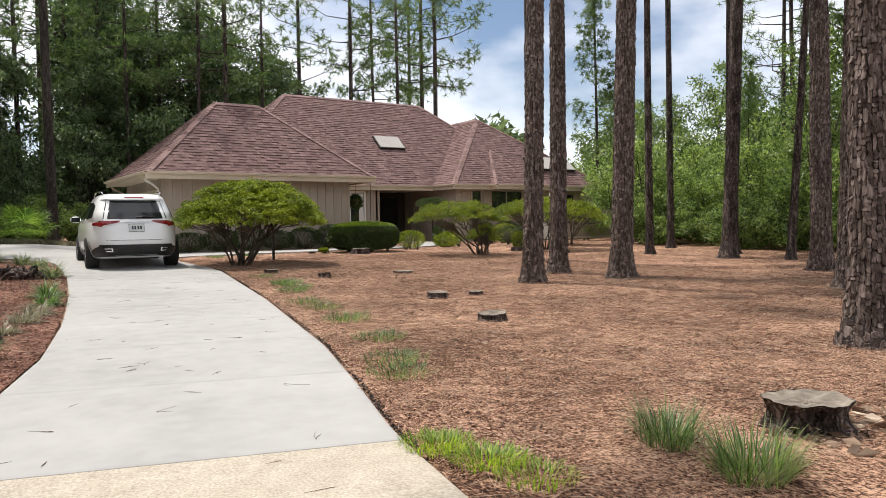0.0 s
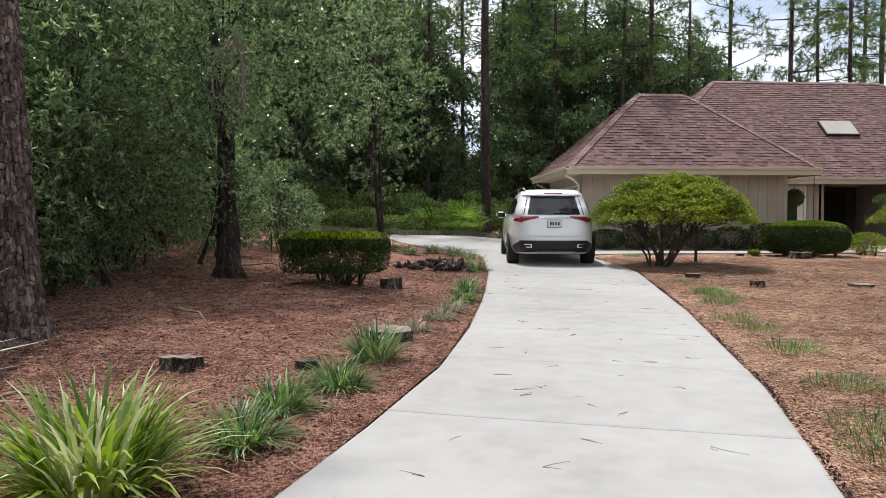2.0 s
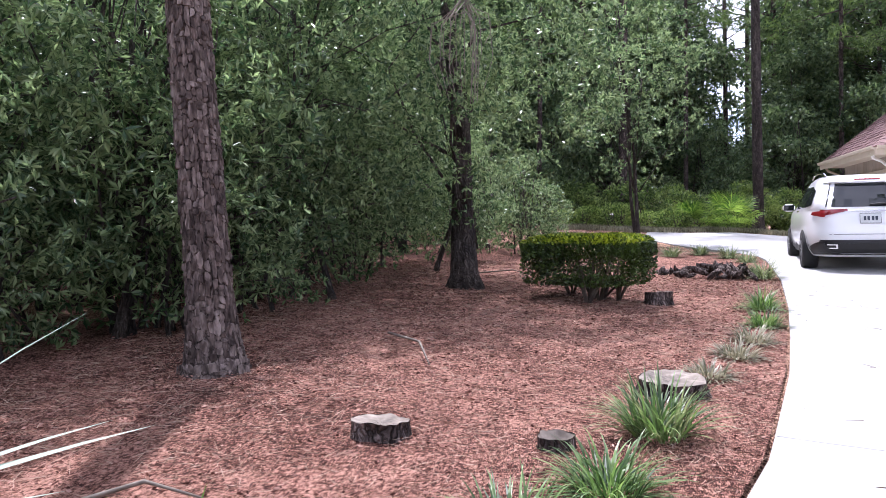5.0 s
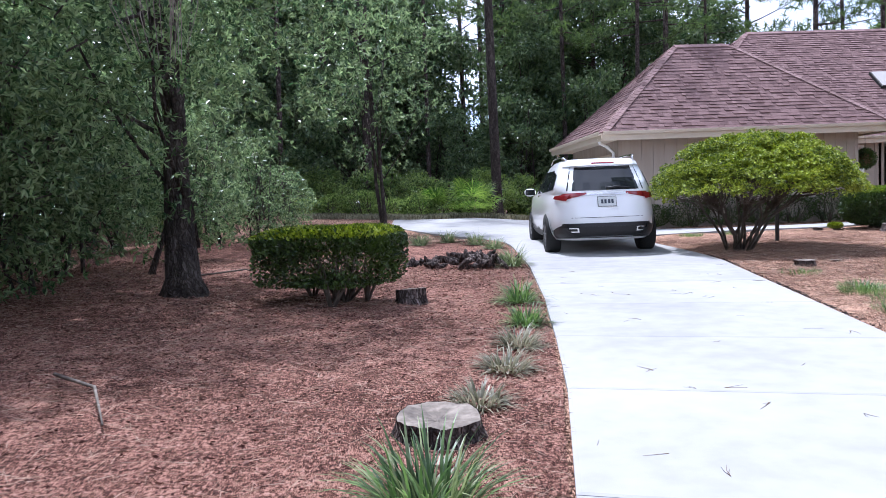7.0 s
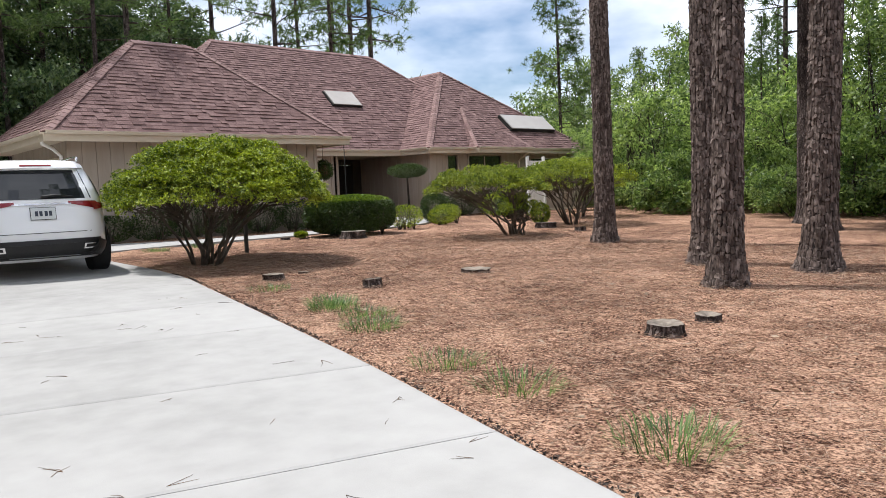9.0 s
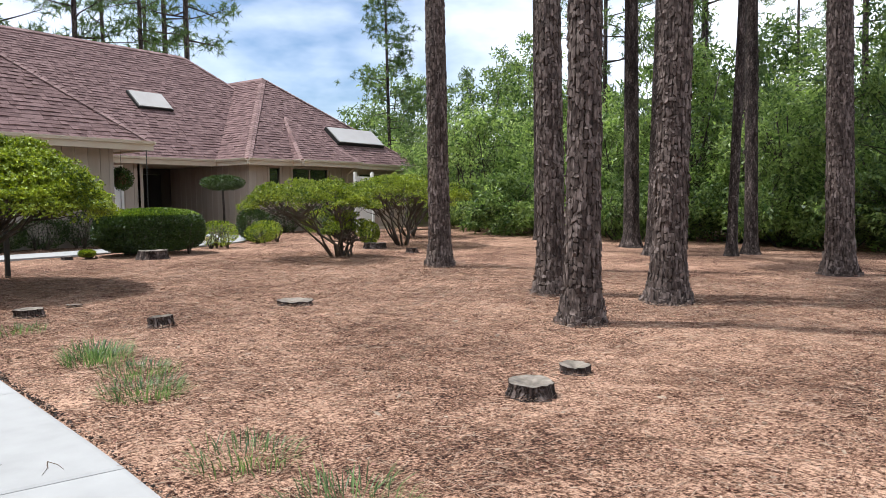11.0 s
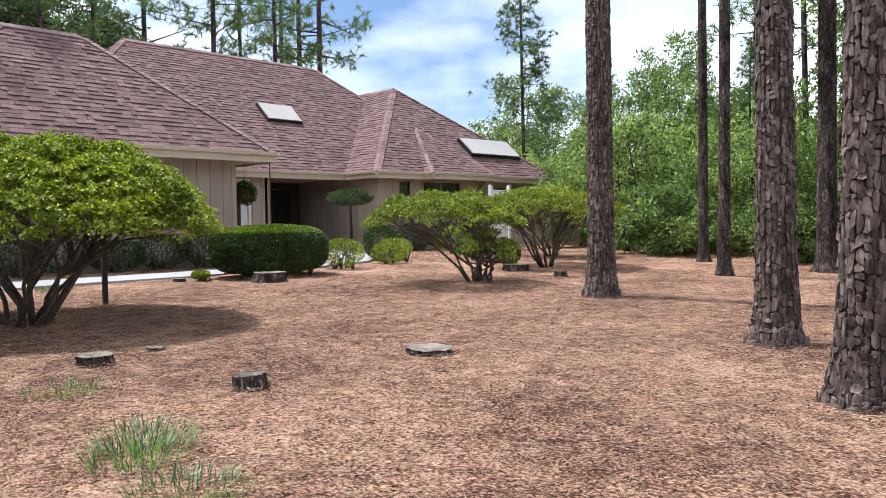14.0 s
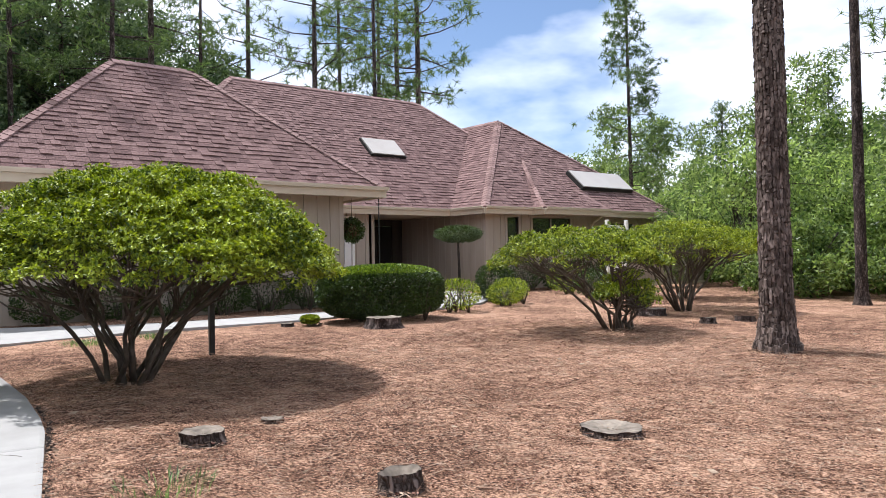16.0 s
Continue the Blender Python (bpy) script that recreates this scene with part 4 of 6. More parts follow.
SPOTS = [(22, 52), (27, 44.5), (33.5, 52), (37, 58), (18, 49), (15, 46), (12, 50), (9.5, 46), (7, 52), (4.5, 47), (1.5, 43), (-1.5, 49), (-3, 42), (-6, 46), (-8.5, 41), (-11, 47), (-5, 37), (-9, 34), (-13, 38), (-16, 43), (-12, 30), (-17, 33), (-21, 38), (-10, 25), (-15, 25), (-20, 27), (11, 57), (17, 58), (3, 58), (-4, 58), (-12, 56), (-18, 22), (-13, 18), (-24, 18), (-24, 30), (6.5, 60), (20, 64), (13, 43.5), (-1, 39), (-7, 52), (2, 52), (9, 53), (15, 52), (-16, 49), (-21, 45)]
for i, (x, y) in enumerate(SPOTS):
    s = rw.uniform(0.78, 1.08)
    again(VARIANTS[i % 3], x + rw.normal() * 0.4, y + rw.normal() * 0.4, s, rw.uniform(0, 360))
for i, (x, y) in enumerate([(40, 14), (30, 10), (36, 5), (28, 3), (24, -4), (34, -6), (25, 12.5), (31, 15.5), (33.5, 20.5), (30.5, 18.0)]):
    again(VARIANTS[(i + 1) % 3], x, y, rw.uniform(0.6, 0.9), rw.uniform(0, 360))

# broad-leaved evergreens along the left bed
BAY = [put(broadleaf("bay_tree", 6.2, 2.2, 0.2, 101, M_BAY, 140, 189, (0.092, 0.027), 3, 0.1, "dense evergreen bay tree with narrow glossy leaves", "tree", "bay trees", 0.5, 0.25, 9), -4.9, 9.5),
       put(broadleaf("bay_tree", 6.8, 2.3, 0.5, 102, M_BAY, 140, 189, (0.095, 0.028), 2, 0.12, "dense evergreen bay tree with narrow glossy leaves", "tree", "bay trees", 0.55, 0.25, 9), -4.8, 12.2),
       put(broadleaf("bay_tree", 5.6, 2.0, 0.1, 103, M_BAY, 130, 189, (0.09, 0.026), 3, 0.1, "dense evergreen bay tree with narrow glossy leaves", "tree", "bay trees", 0.48, 0.25, 9), -6.3, 7.2)]
for i, (x, y, s) in enumerate([(-7.8, 5.0, 1.0), (-7.9, 8.4, 1.1), (-7.0, 11.2, 1.1), (-6.2, 14.6, 1.0), (-6.0, 17.6, 1.0), (-5.6, 21.0, 0.9)]):
    again(BAY[i % 3], x, y, s, 60 + 77 * i)
put(broadleaf("leaning_tree", 7.0, 2.7, 1.0, 104, M_BAY, 230, 180, (0.09, 0.026), 1, 0.36, "old evergreen with a furrowed trunk arching over the bed", "tree", "", 0.5, 0.3, 9), -2.4, 13.9, 1.0, 20)
put(broadleaf("bay_tree", 9.0, 2.1, 1.8, 105, M_BAY, 120, 117, (0.12, 0.045), 2, 0.1, "broad green evergreen at the edge of the apron", "tree", "", 0.5, 0.2, 9), -0.3, 25.4)
put(broadleaf("bay_tree", 5.4, 1.9, 1.3, 107, M_BAY, 110, 180, (0.09, 0.026), 1, 0.08, "young bay tree whose leaves hang over the bed", "tree", "bay trees", 0.48, 0.25, 9), -3.6, 12.0)
put(broadleaf("bay_tree", 5.2, 1.7, 1.6, 108, M_BAY, 90, 180, (0.09, 0.026), 1, 0.08, "young bay tree whose leaves hang over the bed", "tree", "bay trees", 0.48, 0.25, 9), -3.4, 15.8)
LOWBAY = put(broadleaf("bay_shrub", 3.0, 1.5, 0.05, 106, M_BAY, 62, 171, (0.092, 0.027), 4, 0.05, "leafy young bay shrub reaching to the ground", "shrub", "bay shrubs", 0.42, 0.2, 9), -5.2, 8.3)
for i, (x, y, s) in enumerate([(-6.4, 6.2, 1.0), (-7.0, 4.2, 1.1), (-7.4, 1.8, 1.1), (-4.2, 9.7, 0.9), (-4.1, 11.0, 1.0), (-4.9, 10.2, 1.3), (-4.4, 12.4, 1.0), (-4.6, 14.4, 1.1), (-5.9, 8.6, 1.4), (-4.8, 16.4, 1.1), (-3.6, 18.2, 0.8), (-2.6, 20.0, 0.7), (-3.8, 21.8, 1.0), (-4.8, 24.5, 1.0), (-2.6, 23.4, 0.55), (-6.6, 12.6, 1.4), (-6.8, 20.2, 1.3)]):
    again(LOWBAY, x, y, s, 83 * i)
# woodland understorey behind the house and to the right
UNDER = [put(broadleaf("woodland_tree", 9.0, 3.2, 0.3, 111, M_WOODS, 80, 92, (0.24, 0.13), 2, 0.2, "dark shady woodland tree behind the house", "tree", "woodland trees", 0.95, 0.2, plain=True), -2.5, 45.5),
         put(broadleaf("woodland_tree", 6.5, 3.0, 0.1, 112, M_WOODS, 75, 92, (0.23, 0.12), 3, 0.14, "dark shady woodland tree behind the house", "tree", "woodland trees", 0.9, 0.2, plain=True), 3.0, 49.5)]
for i, (x, y, s) in enumerate([(-8.4, 2.4, 0.8), (-8.7, 14.0, 0.85), (-8.8, 19.0, 0.85), (-10, 6, 0.9), (-10.5, 11, 0.9), (-7.6, 24.6, 0.8), (-11.5, 16, 0.95), (-10.8, 0.5, 0.85), (-7, 42, 1.0), (-11, 36, 1.0), (-8, 30, 0.9), (-13, 28, 1.1), (-15, 34, 1.2), (-18, 40, 1.2), (-5, 50, 1.2), (-11, 46, 1.2), (0, 53, 1.2), (7, 46, 0.9), (10, 50, 1.1), (14, 48, 0.9), (18, 53, 0.9), (12, 56, 1.2), (-16, 52, 1.3), (-20, 46, 1.3), (-22, 33, 1.3), (-18, 26, 1.2), (-14, 22, 1.1), (-22, 20, 1.3), (-16, 14, 1.2), (-20, 8, 1.3), (-15, 4, 1.2), (23, 56, 0.8), (29, 58, 0.8), (35, 60, 0.9), (-2, 41.5, 0.75), (3, 44, 0.8), (-4.5, 39, 0.7), (-9, 49, 1.7), (-3, 55, 1.9), (-14, 42, 1.6), (-18, 36, 1.6), (-12, 52, 1.9), (1, 47.5, 1.35), (8, 50.5, 1.3), (-6, 45, 1.4), (-20, 30, 1.6), (-16, 18, 1.5), (13, 52, 1.3), (-8.5, 37.5, 1.1), (11.5, 46.5, 1.05)]):
    again(UNDER[i % 2], x, y, s, 50 * i, s * rw.uniform(0.9, 1.25))
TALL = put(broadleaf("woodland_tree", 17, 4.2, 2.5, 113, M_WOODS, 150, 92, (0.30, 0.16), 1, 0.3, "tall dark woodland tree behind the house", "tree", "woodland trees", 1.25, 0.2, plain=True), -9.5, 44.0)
for i, (x, y, s) in enumerate([(-15, 37, 1.0), (-3, 50, 0.95), (-19, 46, 1.1), (-8, 56, 1.1), (-13, 60, 1.2), (-19, 28, 1.0), (12.5, 57, 0.85), (-24, 22, 1.1), (1.5, 46.5, 0.72), (-5.5, 41.5, 0.7), (8, 48.5, 0.7), (-12, 32, 0.8), (9.5, 54, 1.05), (14, 51, 0.9), (17, 56, 1.0), (20.5, 53, 0.85), (23.5, 58, 0.85), (0, 56, 1.1), (11, 61, 1.2), (-6, 48, 1.1)]):
    again(TALL, x, y, s, 71 * i)
LOWGREEN = put(broadleaf("thicket_bush", 2.0, 1.7, 0.0, 123, M_THICKET, 60, 125, (0.12, 0.06), 5, 0.04, "low dense green bush at the wood's edge", "shrub", "thicket bushes", 0.5, 0.1, plain=True), 23.6, 19.8)
for i, (x, y, s) in enumerate([(25.2, 17.2, 1.0), (24.6, 14.4, 1.1), (23.6, 11.2, 1.0), (22.6, 8.4, 1.1), (21.6, 6, 1.0), (26.6, 19.6, 1.2), (27, 23, 1.0), (29, 25.8, 1.2), (30.5, 22, 1.3), (28, 15.5, 1.3), (27, 12, 1.3), (26, 9, 1.3), (25, 6, 1.2), (22, 2, 1.1), (23.5, 15.8, 0.8), (24.8, 12.6, 0.9), (23.4, 9.8, 0.8), (33, 28, 1.4), (35, 24, 1.4), (31.5, 18.5, 1.4), (30.5, 12, 1.4), (-2.6, 37.5, 0.9), (-0.4, 38, 1.0), (1.3, 38.5, 0.9), (-4.2, 38, 1.1), (4.2, 39.5, 1.0), (6.2, 41, 1.0)]):
    again(LOWGREEN, x, y, s, 61 * i)
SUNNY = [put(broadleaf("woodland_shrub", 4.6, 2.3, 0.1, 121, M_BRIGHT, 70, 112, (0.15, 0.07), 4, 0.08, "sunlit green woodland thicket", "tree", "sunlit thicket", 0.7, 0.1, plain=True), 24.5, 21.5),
         put(broadleaf("woodland_shrub", 7.0, 2.4, 0.6, 122, M_THICKET, 66, 112, (0.16, 0.08), 2, 0.12, "sunlit green woodland thicket", "tree", "sunlit thicket", 0.75, 0.1, plain=True), 30.0, 24.0)]
for i, (x, y, s) in enumerate([(26, 17.5, 0.9), (25.5, 14.2, 0.9), (24.2, 11.4, 0.9), (23.4, 8.6, 0.9), (24, 5.5, 1.0), (22, 3, 0.9), (28, 20.5, 1.0), (29, 16, 1.1), (28.5, 12, 1.1), (27.5, 7.5, 1.1), (31, 27.5, 1.0), (34, 29, 0.9), (33, 20, 1.2), (33, 13.5, 1.25), (32, 7, 1.25), (37, 26, 1.3), (38, 18, 1.4), (38, 10, 1.4), (36, 1, 1.3), (29, -1, 1.2), (42, 33, 1.4), (46, 40, 1.5), (40, 38, 1.2), (36, 42, 1.1), (44, 26, 1.6), (46, 14, 1.7), (32, 46, 0.9), (52, 48, 1.7), (30.5, 31, 0.8), (27, 25, 0.62), (24.8, 24.6, 0.4), (50, 34, 1.7), (25, -6, 1.3), (39, 50, 1.3), (46, 56, 1.6)]):
    again(SUNNY[i % 2], x, y, s, 47 * i, s * rw.uniform(0.85, 1.2))


def far_wood():
    """A distant belt of trees that closes the view all round."""
    rng = np.random.default_rng(5)
    n = 11000
    a = rng.uniform(0, 2 * np.pi, n)
    r = rng.uniform(78, 105, n)
    hmax = 9 + 4 * np.sin(a * 9) + 3 * np.sin(a * 23 + 1)
    z = rng.uniform(0.2, 1.0, n) ** 0.8 * hmax
    c = np.stack([8 + r * np.cos(a), 20 + r * np.sin(a), z + 0.5], 1)
    p, d = clump_points(c, 1.3, 5, rng, 0.8, 0.1)
    v, f = leaf_quads(p, d + rng.normal(size=d.shape) * 0.5, 1.3, 0.7, rng, plain=True)
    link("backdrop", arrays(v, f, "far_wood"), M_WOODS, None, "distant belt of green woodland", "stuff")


far_wood()


def azalea(x, y, r, zc, zt, seed, label, pads=300, gaps=0.0, ry=None, stems=11, roots=((0, 0),), name="azalea", pad=0.17):
    """A domed azalea: crooked stems fanning from the roots to a canopy of shelving pads, each a mound of leaf rosettes. zc, zt: where the canopy starts and ends above the ground."""
    rng = np.random.default_rng(seed)
    ry = ry or r
    t = thing(name, *at(x, y), label=label, category="shrub", group="domed azaleas")
    cents = []
    while len(cents) < pads:
        a = rng.uniform(0, 2 * np.pi)
        u = math.sqrt(rng.uniform(0, 1)) * 0.97
        wob = 1 + 0.10 * noise.noise((math.cos(a) * 2 + seed, math.sin(a) * 2, 0.3))
        h = (1 - u ** 2.3) ** 0.62
        if noise.noise((math.cos(a) * u * 2.6 + seed * 3, math.sin(a) * u * 2.6, 1.7)) < -0.75 + gaps:
            continue
        lay = 0.55 * rng.uniform(0, 1) ** 2.2
        z = zc + (zt - zc) * h * (1 - lay) + 0.09 * noise.noise((math.cos(a) * u * 4, math.sin(a) * u * 4, seed)) + rng.normal() * 0.025
        cents.append((math.cos(a) * u * r * wob, math.sin(a) * u * ry * wob, z))
    cents = np.array(cents)
    for s in range(stems):
        root = roots[s % len(roots)]
        a = 2 * math.pi * (s + rng.random() * 0.6) / stems
        o = Vector((root[0] + math.cos(a) * 0.11, root[1] + math.sin(a) * 0.11, -0.06))
        reach = rng.uniform(0.35, 0.85)
        e = Vector((math.cos(a) * r * reach, math.sin(a) * ry * reach, zc + (zt - zc) * rng.uniform(0.05, 0.3)))
        pts, rad = [o], [0.028]
        for k in (0.18, 0.36, 0.55, 0.78):
            pts.append(o.lerp(e, k) + Vector((rng.normal() * 0.05, rng.normal() * 0.05, (0.9 * k - 0.9 * k * k) * (e.z - o.z) * 0.8)))
            rad.append(0.026 - 0.018 * k)
        stem = link("stem", arrays(*tube(pts + [e], rad + [0.008], 7, 0.25, s), "stem", True), M_TWIG, t, "bare crooked brown stem")
        near = cents[np.argsort(np.linalg.norm(cents - np.array(e), axis=1))[: 34]]
        for c in near[rng.choice(len(near), min(15, len(near)), replace=False)]:
            st = pts[rng.integers(2, 5)].lerp(e, rng.uniform(0, 0.9))
            cv = Vector(c) - Vector((0, 0, 0.05))
            kink = st.lerp(cv, 0.5) + Vector((rng.normal() * 0.05, rng.normal() * 0.05, -0.05))
            link("branch", arrays(*tube([st, kink, cv], [0.011, 0.008, 0.004], 4), "branch", True), M_TWIG, stem)
    size = rng.uniform(0.7, 1.25, len(cents)) * pad
    tips, out = clump_points(cents, size, 36, rng, 0.5, 0.5)
    up = (out[:, 2] > -0.5)
    tips, out = tips[up], out[up]
    out = out * np.array([0.8, 0.8, 0.6]) + np.array([0, 0, 0.55]) + rng.normal(size=out.shape) * 0.2
    out /= np.linalg.norm(out, axis=1, keepdims=True)
    o = np.repeat(out, 5, axis=0)
    side = rng.normal(size=o.shape)
    side -= o * (side * o).sum(1, keepdims=True)
    side /= np.linalg.norm(side, axis=1, keepdims=True)
    d = o * rng.uniform(0.0, 0.9, len(o))[:, None] + side
    d /= np.linalg.norm(d, axis=1, keepdims=True)
    v, f = leaf_quads(np.repeat(tips, 5, axis=0) + d * 0.022, d, 0.045, 0.021, rng, 0.3, 1.6)
    link("canopy", arrays(v, f, "canopy"), M_AZALEA, t)
    return t


azalea(6.45, 17.75, 1.66, 0.80, 1.97, 201, "broad domed azalea with yellow-green new leaves over bare stems", 1150, stems=16, roots=((-0.2, 0), (-0.14, 0.08), (-0.3, 0.18)))
azalea(12.75, 17.85, 1.45, 0.92, 1.50, 202, "open spreading azalea with tiered yellow-green pads", 210, 0.35, 1.2, 7, ((0.6, -0.15),))
azalea(13.45, 17.55, 0.5, 0.4, 0.85, 205, "small low shoot of azalea beside the open one", 50, 0.1, 0.45, 5, pad=0.14)
azalea(17.1, 19.0, 1.95, 1.05, 1.68, 203, "spreading flat-topped azalea with tangled bare stems", 420, 0.15, 1.5, 12)
azalea(20.3, 21.2, 1.5, 0.8, 1.58, 204, "flat-topped azalea beside the end of the house", 230, 0.1, 1.3, 8)


def hedge(name, x, y, sx, sy, z0, z1, seed, mat, label, rz=0, n=9000, roundness=3.0, leaf=(0.048, 0.03), legs=5, group="", cap=None):
    """A clipped shrub: leaves thick on a rounded block, twigs within, short legs."""
    rng = np.random.default_rng(seed)
    t = thing(name, *at(x, y), rz, label=label, category="hedge", group=group)
    d = rng.normal(size=(n, 3))
    d /= np.linalg.norm(d, axis=1, keepdims=True)
    q = (np.abs(d) ** roundness).sum(1) ** (-1 / roundness)
    rad = 1 - rng.uniform(0, 1, n) ** 2 * 0.35
    bump = np.array([0.05 * noise.noise((a * 3 + seed, b * 3, c * 3)) for a, b, c in d]) + 1
    p = d * (q * rad * bump)[:, None] * np.array([sx / 2, sy / 2, (z1 - z0) / 2])
    p[:, 2] += (z0 + z1) / 2
    dirs = d + rng.normal(size=d.shape) * 0.55 + np.array([0, 0, 0.3])
    if cap is M_AZALEA:
        keep = (d[:, 2] * q * rad > 0.1) | (rng.random(n) < 0.4)
        d, q, rad, p, dirs = d[keep], q[keep], rad[keep], p[keep], dirs[keep]
        n = len(d)
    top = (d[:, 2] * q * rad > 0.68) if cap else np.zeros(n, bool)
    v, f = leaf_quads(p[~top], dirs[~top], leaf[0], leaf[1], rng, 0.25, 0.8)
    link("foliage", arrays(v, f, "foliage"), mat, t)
    # cap: new growth on the box hedge, painted sunlight on the clipped shrub
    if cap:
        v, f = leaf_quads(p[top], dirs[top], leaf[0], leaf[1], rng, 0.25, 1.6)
        link("top_growth", arrays(v, f, "top_growth"), cap, t, "brighter yellow-green leaves on top")
    pieces = []
    for s in range(legs):
        o = Vector((rng.uniform(-0.3, 0.3) * sx, rng.uniform(-0.3, 0.3) * sy, -0.05))
        for j in range(4):
            e = o + Vector((rng.normal() * sx * 0.14, rng.normal() * sy * 0.14, z0 + (z1 - z0) * rng.uniform(0.5, 0.9)))
            pieces.append(tube([o, o.lerp(e, 0.5) + Vector((rng.normal() * 0.04, rng.normal() * 0.04, 0)), e], [0.02, 0.014, 0.005], 5))
    link("stem_base", arrays(*join(pieces), "stems", True), M_TWIG, t, "", "stuff")
    return t


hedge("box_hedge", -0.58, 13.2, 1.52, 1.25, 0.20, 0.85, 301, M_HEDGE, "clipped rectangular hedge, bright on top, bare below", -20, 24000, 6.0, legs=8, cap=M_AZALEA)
hedge("clipped_shrub", 11.3, 21.0, 2.35, 1.15, 0.02, 0.93, 302, M_HEDGE, "dense rounded dark green clipped shrub by the path", 0, 30000, 3.0, cap=M_HEDGE_LIT_TOP)
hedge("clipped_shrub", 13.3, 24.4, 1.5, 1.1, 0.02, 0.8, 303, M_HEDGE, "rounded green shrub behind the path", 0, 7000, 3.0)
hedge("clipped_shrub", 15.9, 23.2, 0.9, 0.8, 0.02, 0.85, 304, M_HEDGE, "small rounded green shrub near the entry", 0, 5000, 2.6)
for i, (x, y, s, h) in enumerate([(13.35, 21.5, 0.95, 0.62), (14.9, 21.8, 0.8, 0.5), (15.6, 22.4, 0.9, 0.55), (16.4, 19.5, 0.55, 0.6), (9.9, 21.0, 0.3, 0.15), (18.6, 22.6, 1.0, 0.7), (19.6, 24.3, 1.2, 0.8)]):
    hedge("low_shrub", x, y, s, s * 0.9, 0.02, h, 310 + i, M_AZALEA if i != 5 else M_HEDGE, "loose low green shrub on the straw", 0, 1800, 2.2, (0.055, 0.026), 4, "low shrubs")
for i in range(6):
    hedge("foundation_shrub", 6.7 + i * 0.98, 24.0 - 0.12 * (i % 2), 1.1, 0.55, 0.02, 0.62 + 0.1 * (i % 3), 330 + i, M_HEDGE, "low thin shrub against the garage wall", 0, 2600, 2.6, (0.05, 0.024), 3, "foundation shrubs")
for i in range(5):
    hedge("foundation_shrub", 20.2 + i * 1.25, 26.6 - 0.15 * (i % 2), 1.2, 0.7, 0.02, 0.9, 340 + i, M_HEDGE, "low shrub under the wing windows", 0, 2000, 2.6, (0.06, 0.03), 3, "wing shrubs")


def blades(name, x, y, n, length, width, seed, mat, label, category, spread=0.12, lean=0.8, curve=0.7, group="", stiff=False, pale=None, lift=0.0):
    """A clump of arching strap leaves from one crown."""
    rng = np.random.default_rng(seed)
    vs, fs = [], []
    for i in range(n):
        a = rng.uniform(0, 2 * math.pi)
        r0 = spread * math.sqrt(rng.random())
        b = a + rng.normal() * 0.5
        ln = length * rng.uniform(0.6, 1.15)
        tilt = lean * rng.uniform(0.35 if stiff else 0.1, 1.0)
        cv = curve * rng.uniform(0.6, 1.3)
        side = Vector((-math.sin(b), math.cos(b), 0))
        p = Vector((math.cos(a) * r0, math.sin(a) * r0, -0.01))
        seg = 5
        w = width * rng.uniform(0.7, 1.2)
        o = len(vs)
        for k in range(seg + 1):
            th = tilt + cv * (k / seg) ** 1.5
            ww = w * (1 - (k / seg) ** 2.2) * (0.65 + 0.7 * min(1, k / seg * 2)) if not stiff else w * (1 - (k / seg) ** 1.6) * (0.6 + 0.8 * min(1, k / seg * 2.5))
            vs += [tuple(p - side * ww / 2 + Vector((0, 0, ww * 0.2))), tuple(p + side * ww / 2 + Vector((0, 0, ww * 0.2)))]
            if k < seg:
                fs.append((o + 2 * k, o + 2 * k + 1, o + 2 * k + 3, o + 2 * k + 2))
            p = p + Vector((math.cos(b) * math.sin(th), math.sin(b) * math.sin(th), math.cos(th))) * (ln / seg)
            p.z = max(p.z, 0.015 - lift)
    t = thing(name, *at(x, y), label=label, category=category, group=group)
    if lift:
        link("trunk", arrays(*tube([(0, 0, -0.08), (0.01, 0, lift * 0.5), (0, 0, lift + 0.03)], [0.09, 0.075, 0.07], 12, 0.2, seed), "trunk", True), M_BARK_DARK, t, "short shaggy trunk")
        vs = [(q[0], q[1], q[2] + lift) for q in vs]
    if stiff:
        for i in range(n):
            o = i * 12
            link("blade", arrays(vs[o:o + 12], [tuple(q - o for q in g) for g in fs[i * 5:i * 5 + 5]], "blade"), mat, t)
        return t
    cut = len(fs) if pale is None else int(len(fs) * 0.6) // 5 * 5
    link("foliage", arrays(vs, fs[:cut], name), mat, t, "", "stuff")
    if pale is not None:
        link("pale_foliage", arrays(vs, fs[cut:], name), pale, t, "cream-edged arching blades", "stuff")
    return t


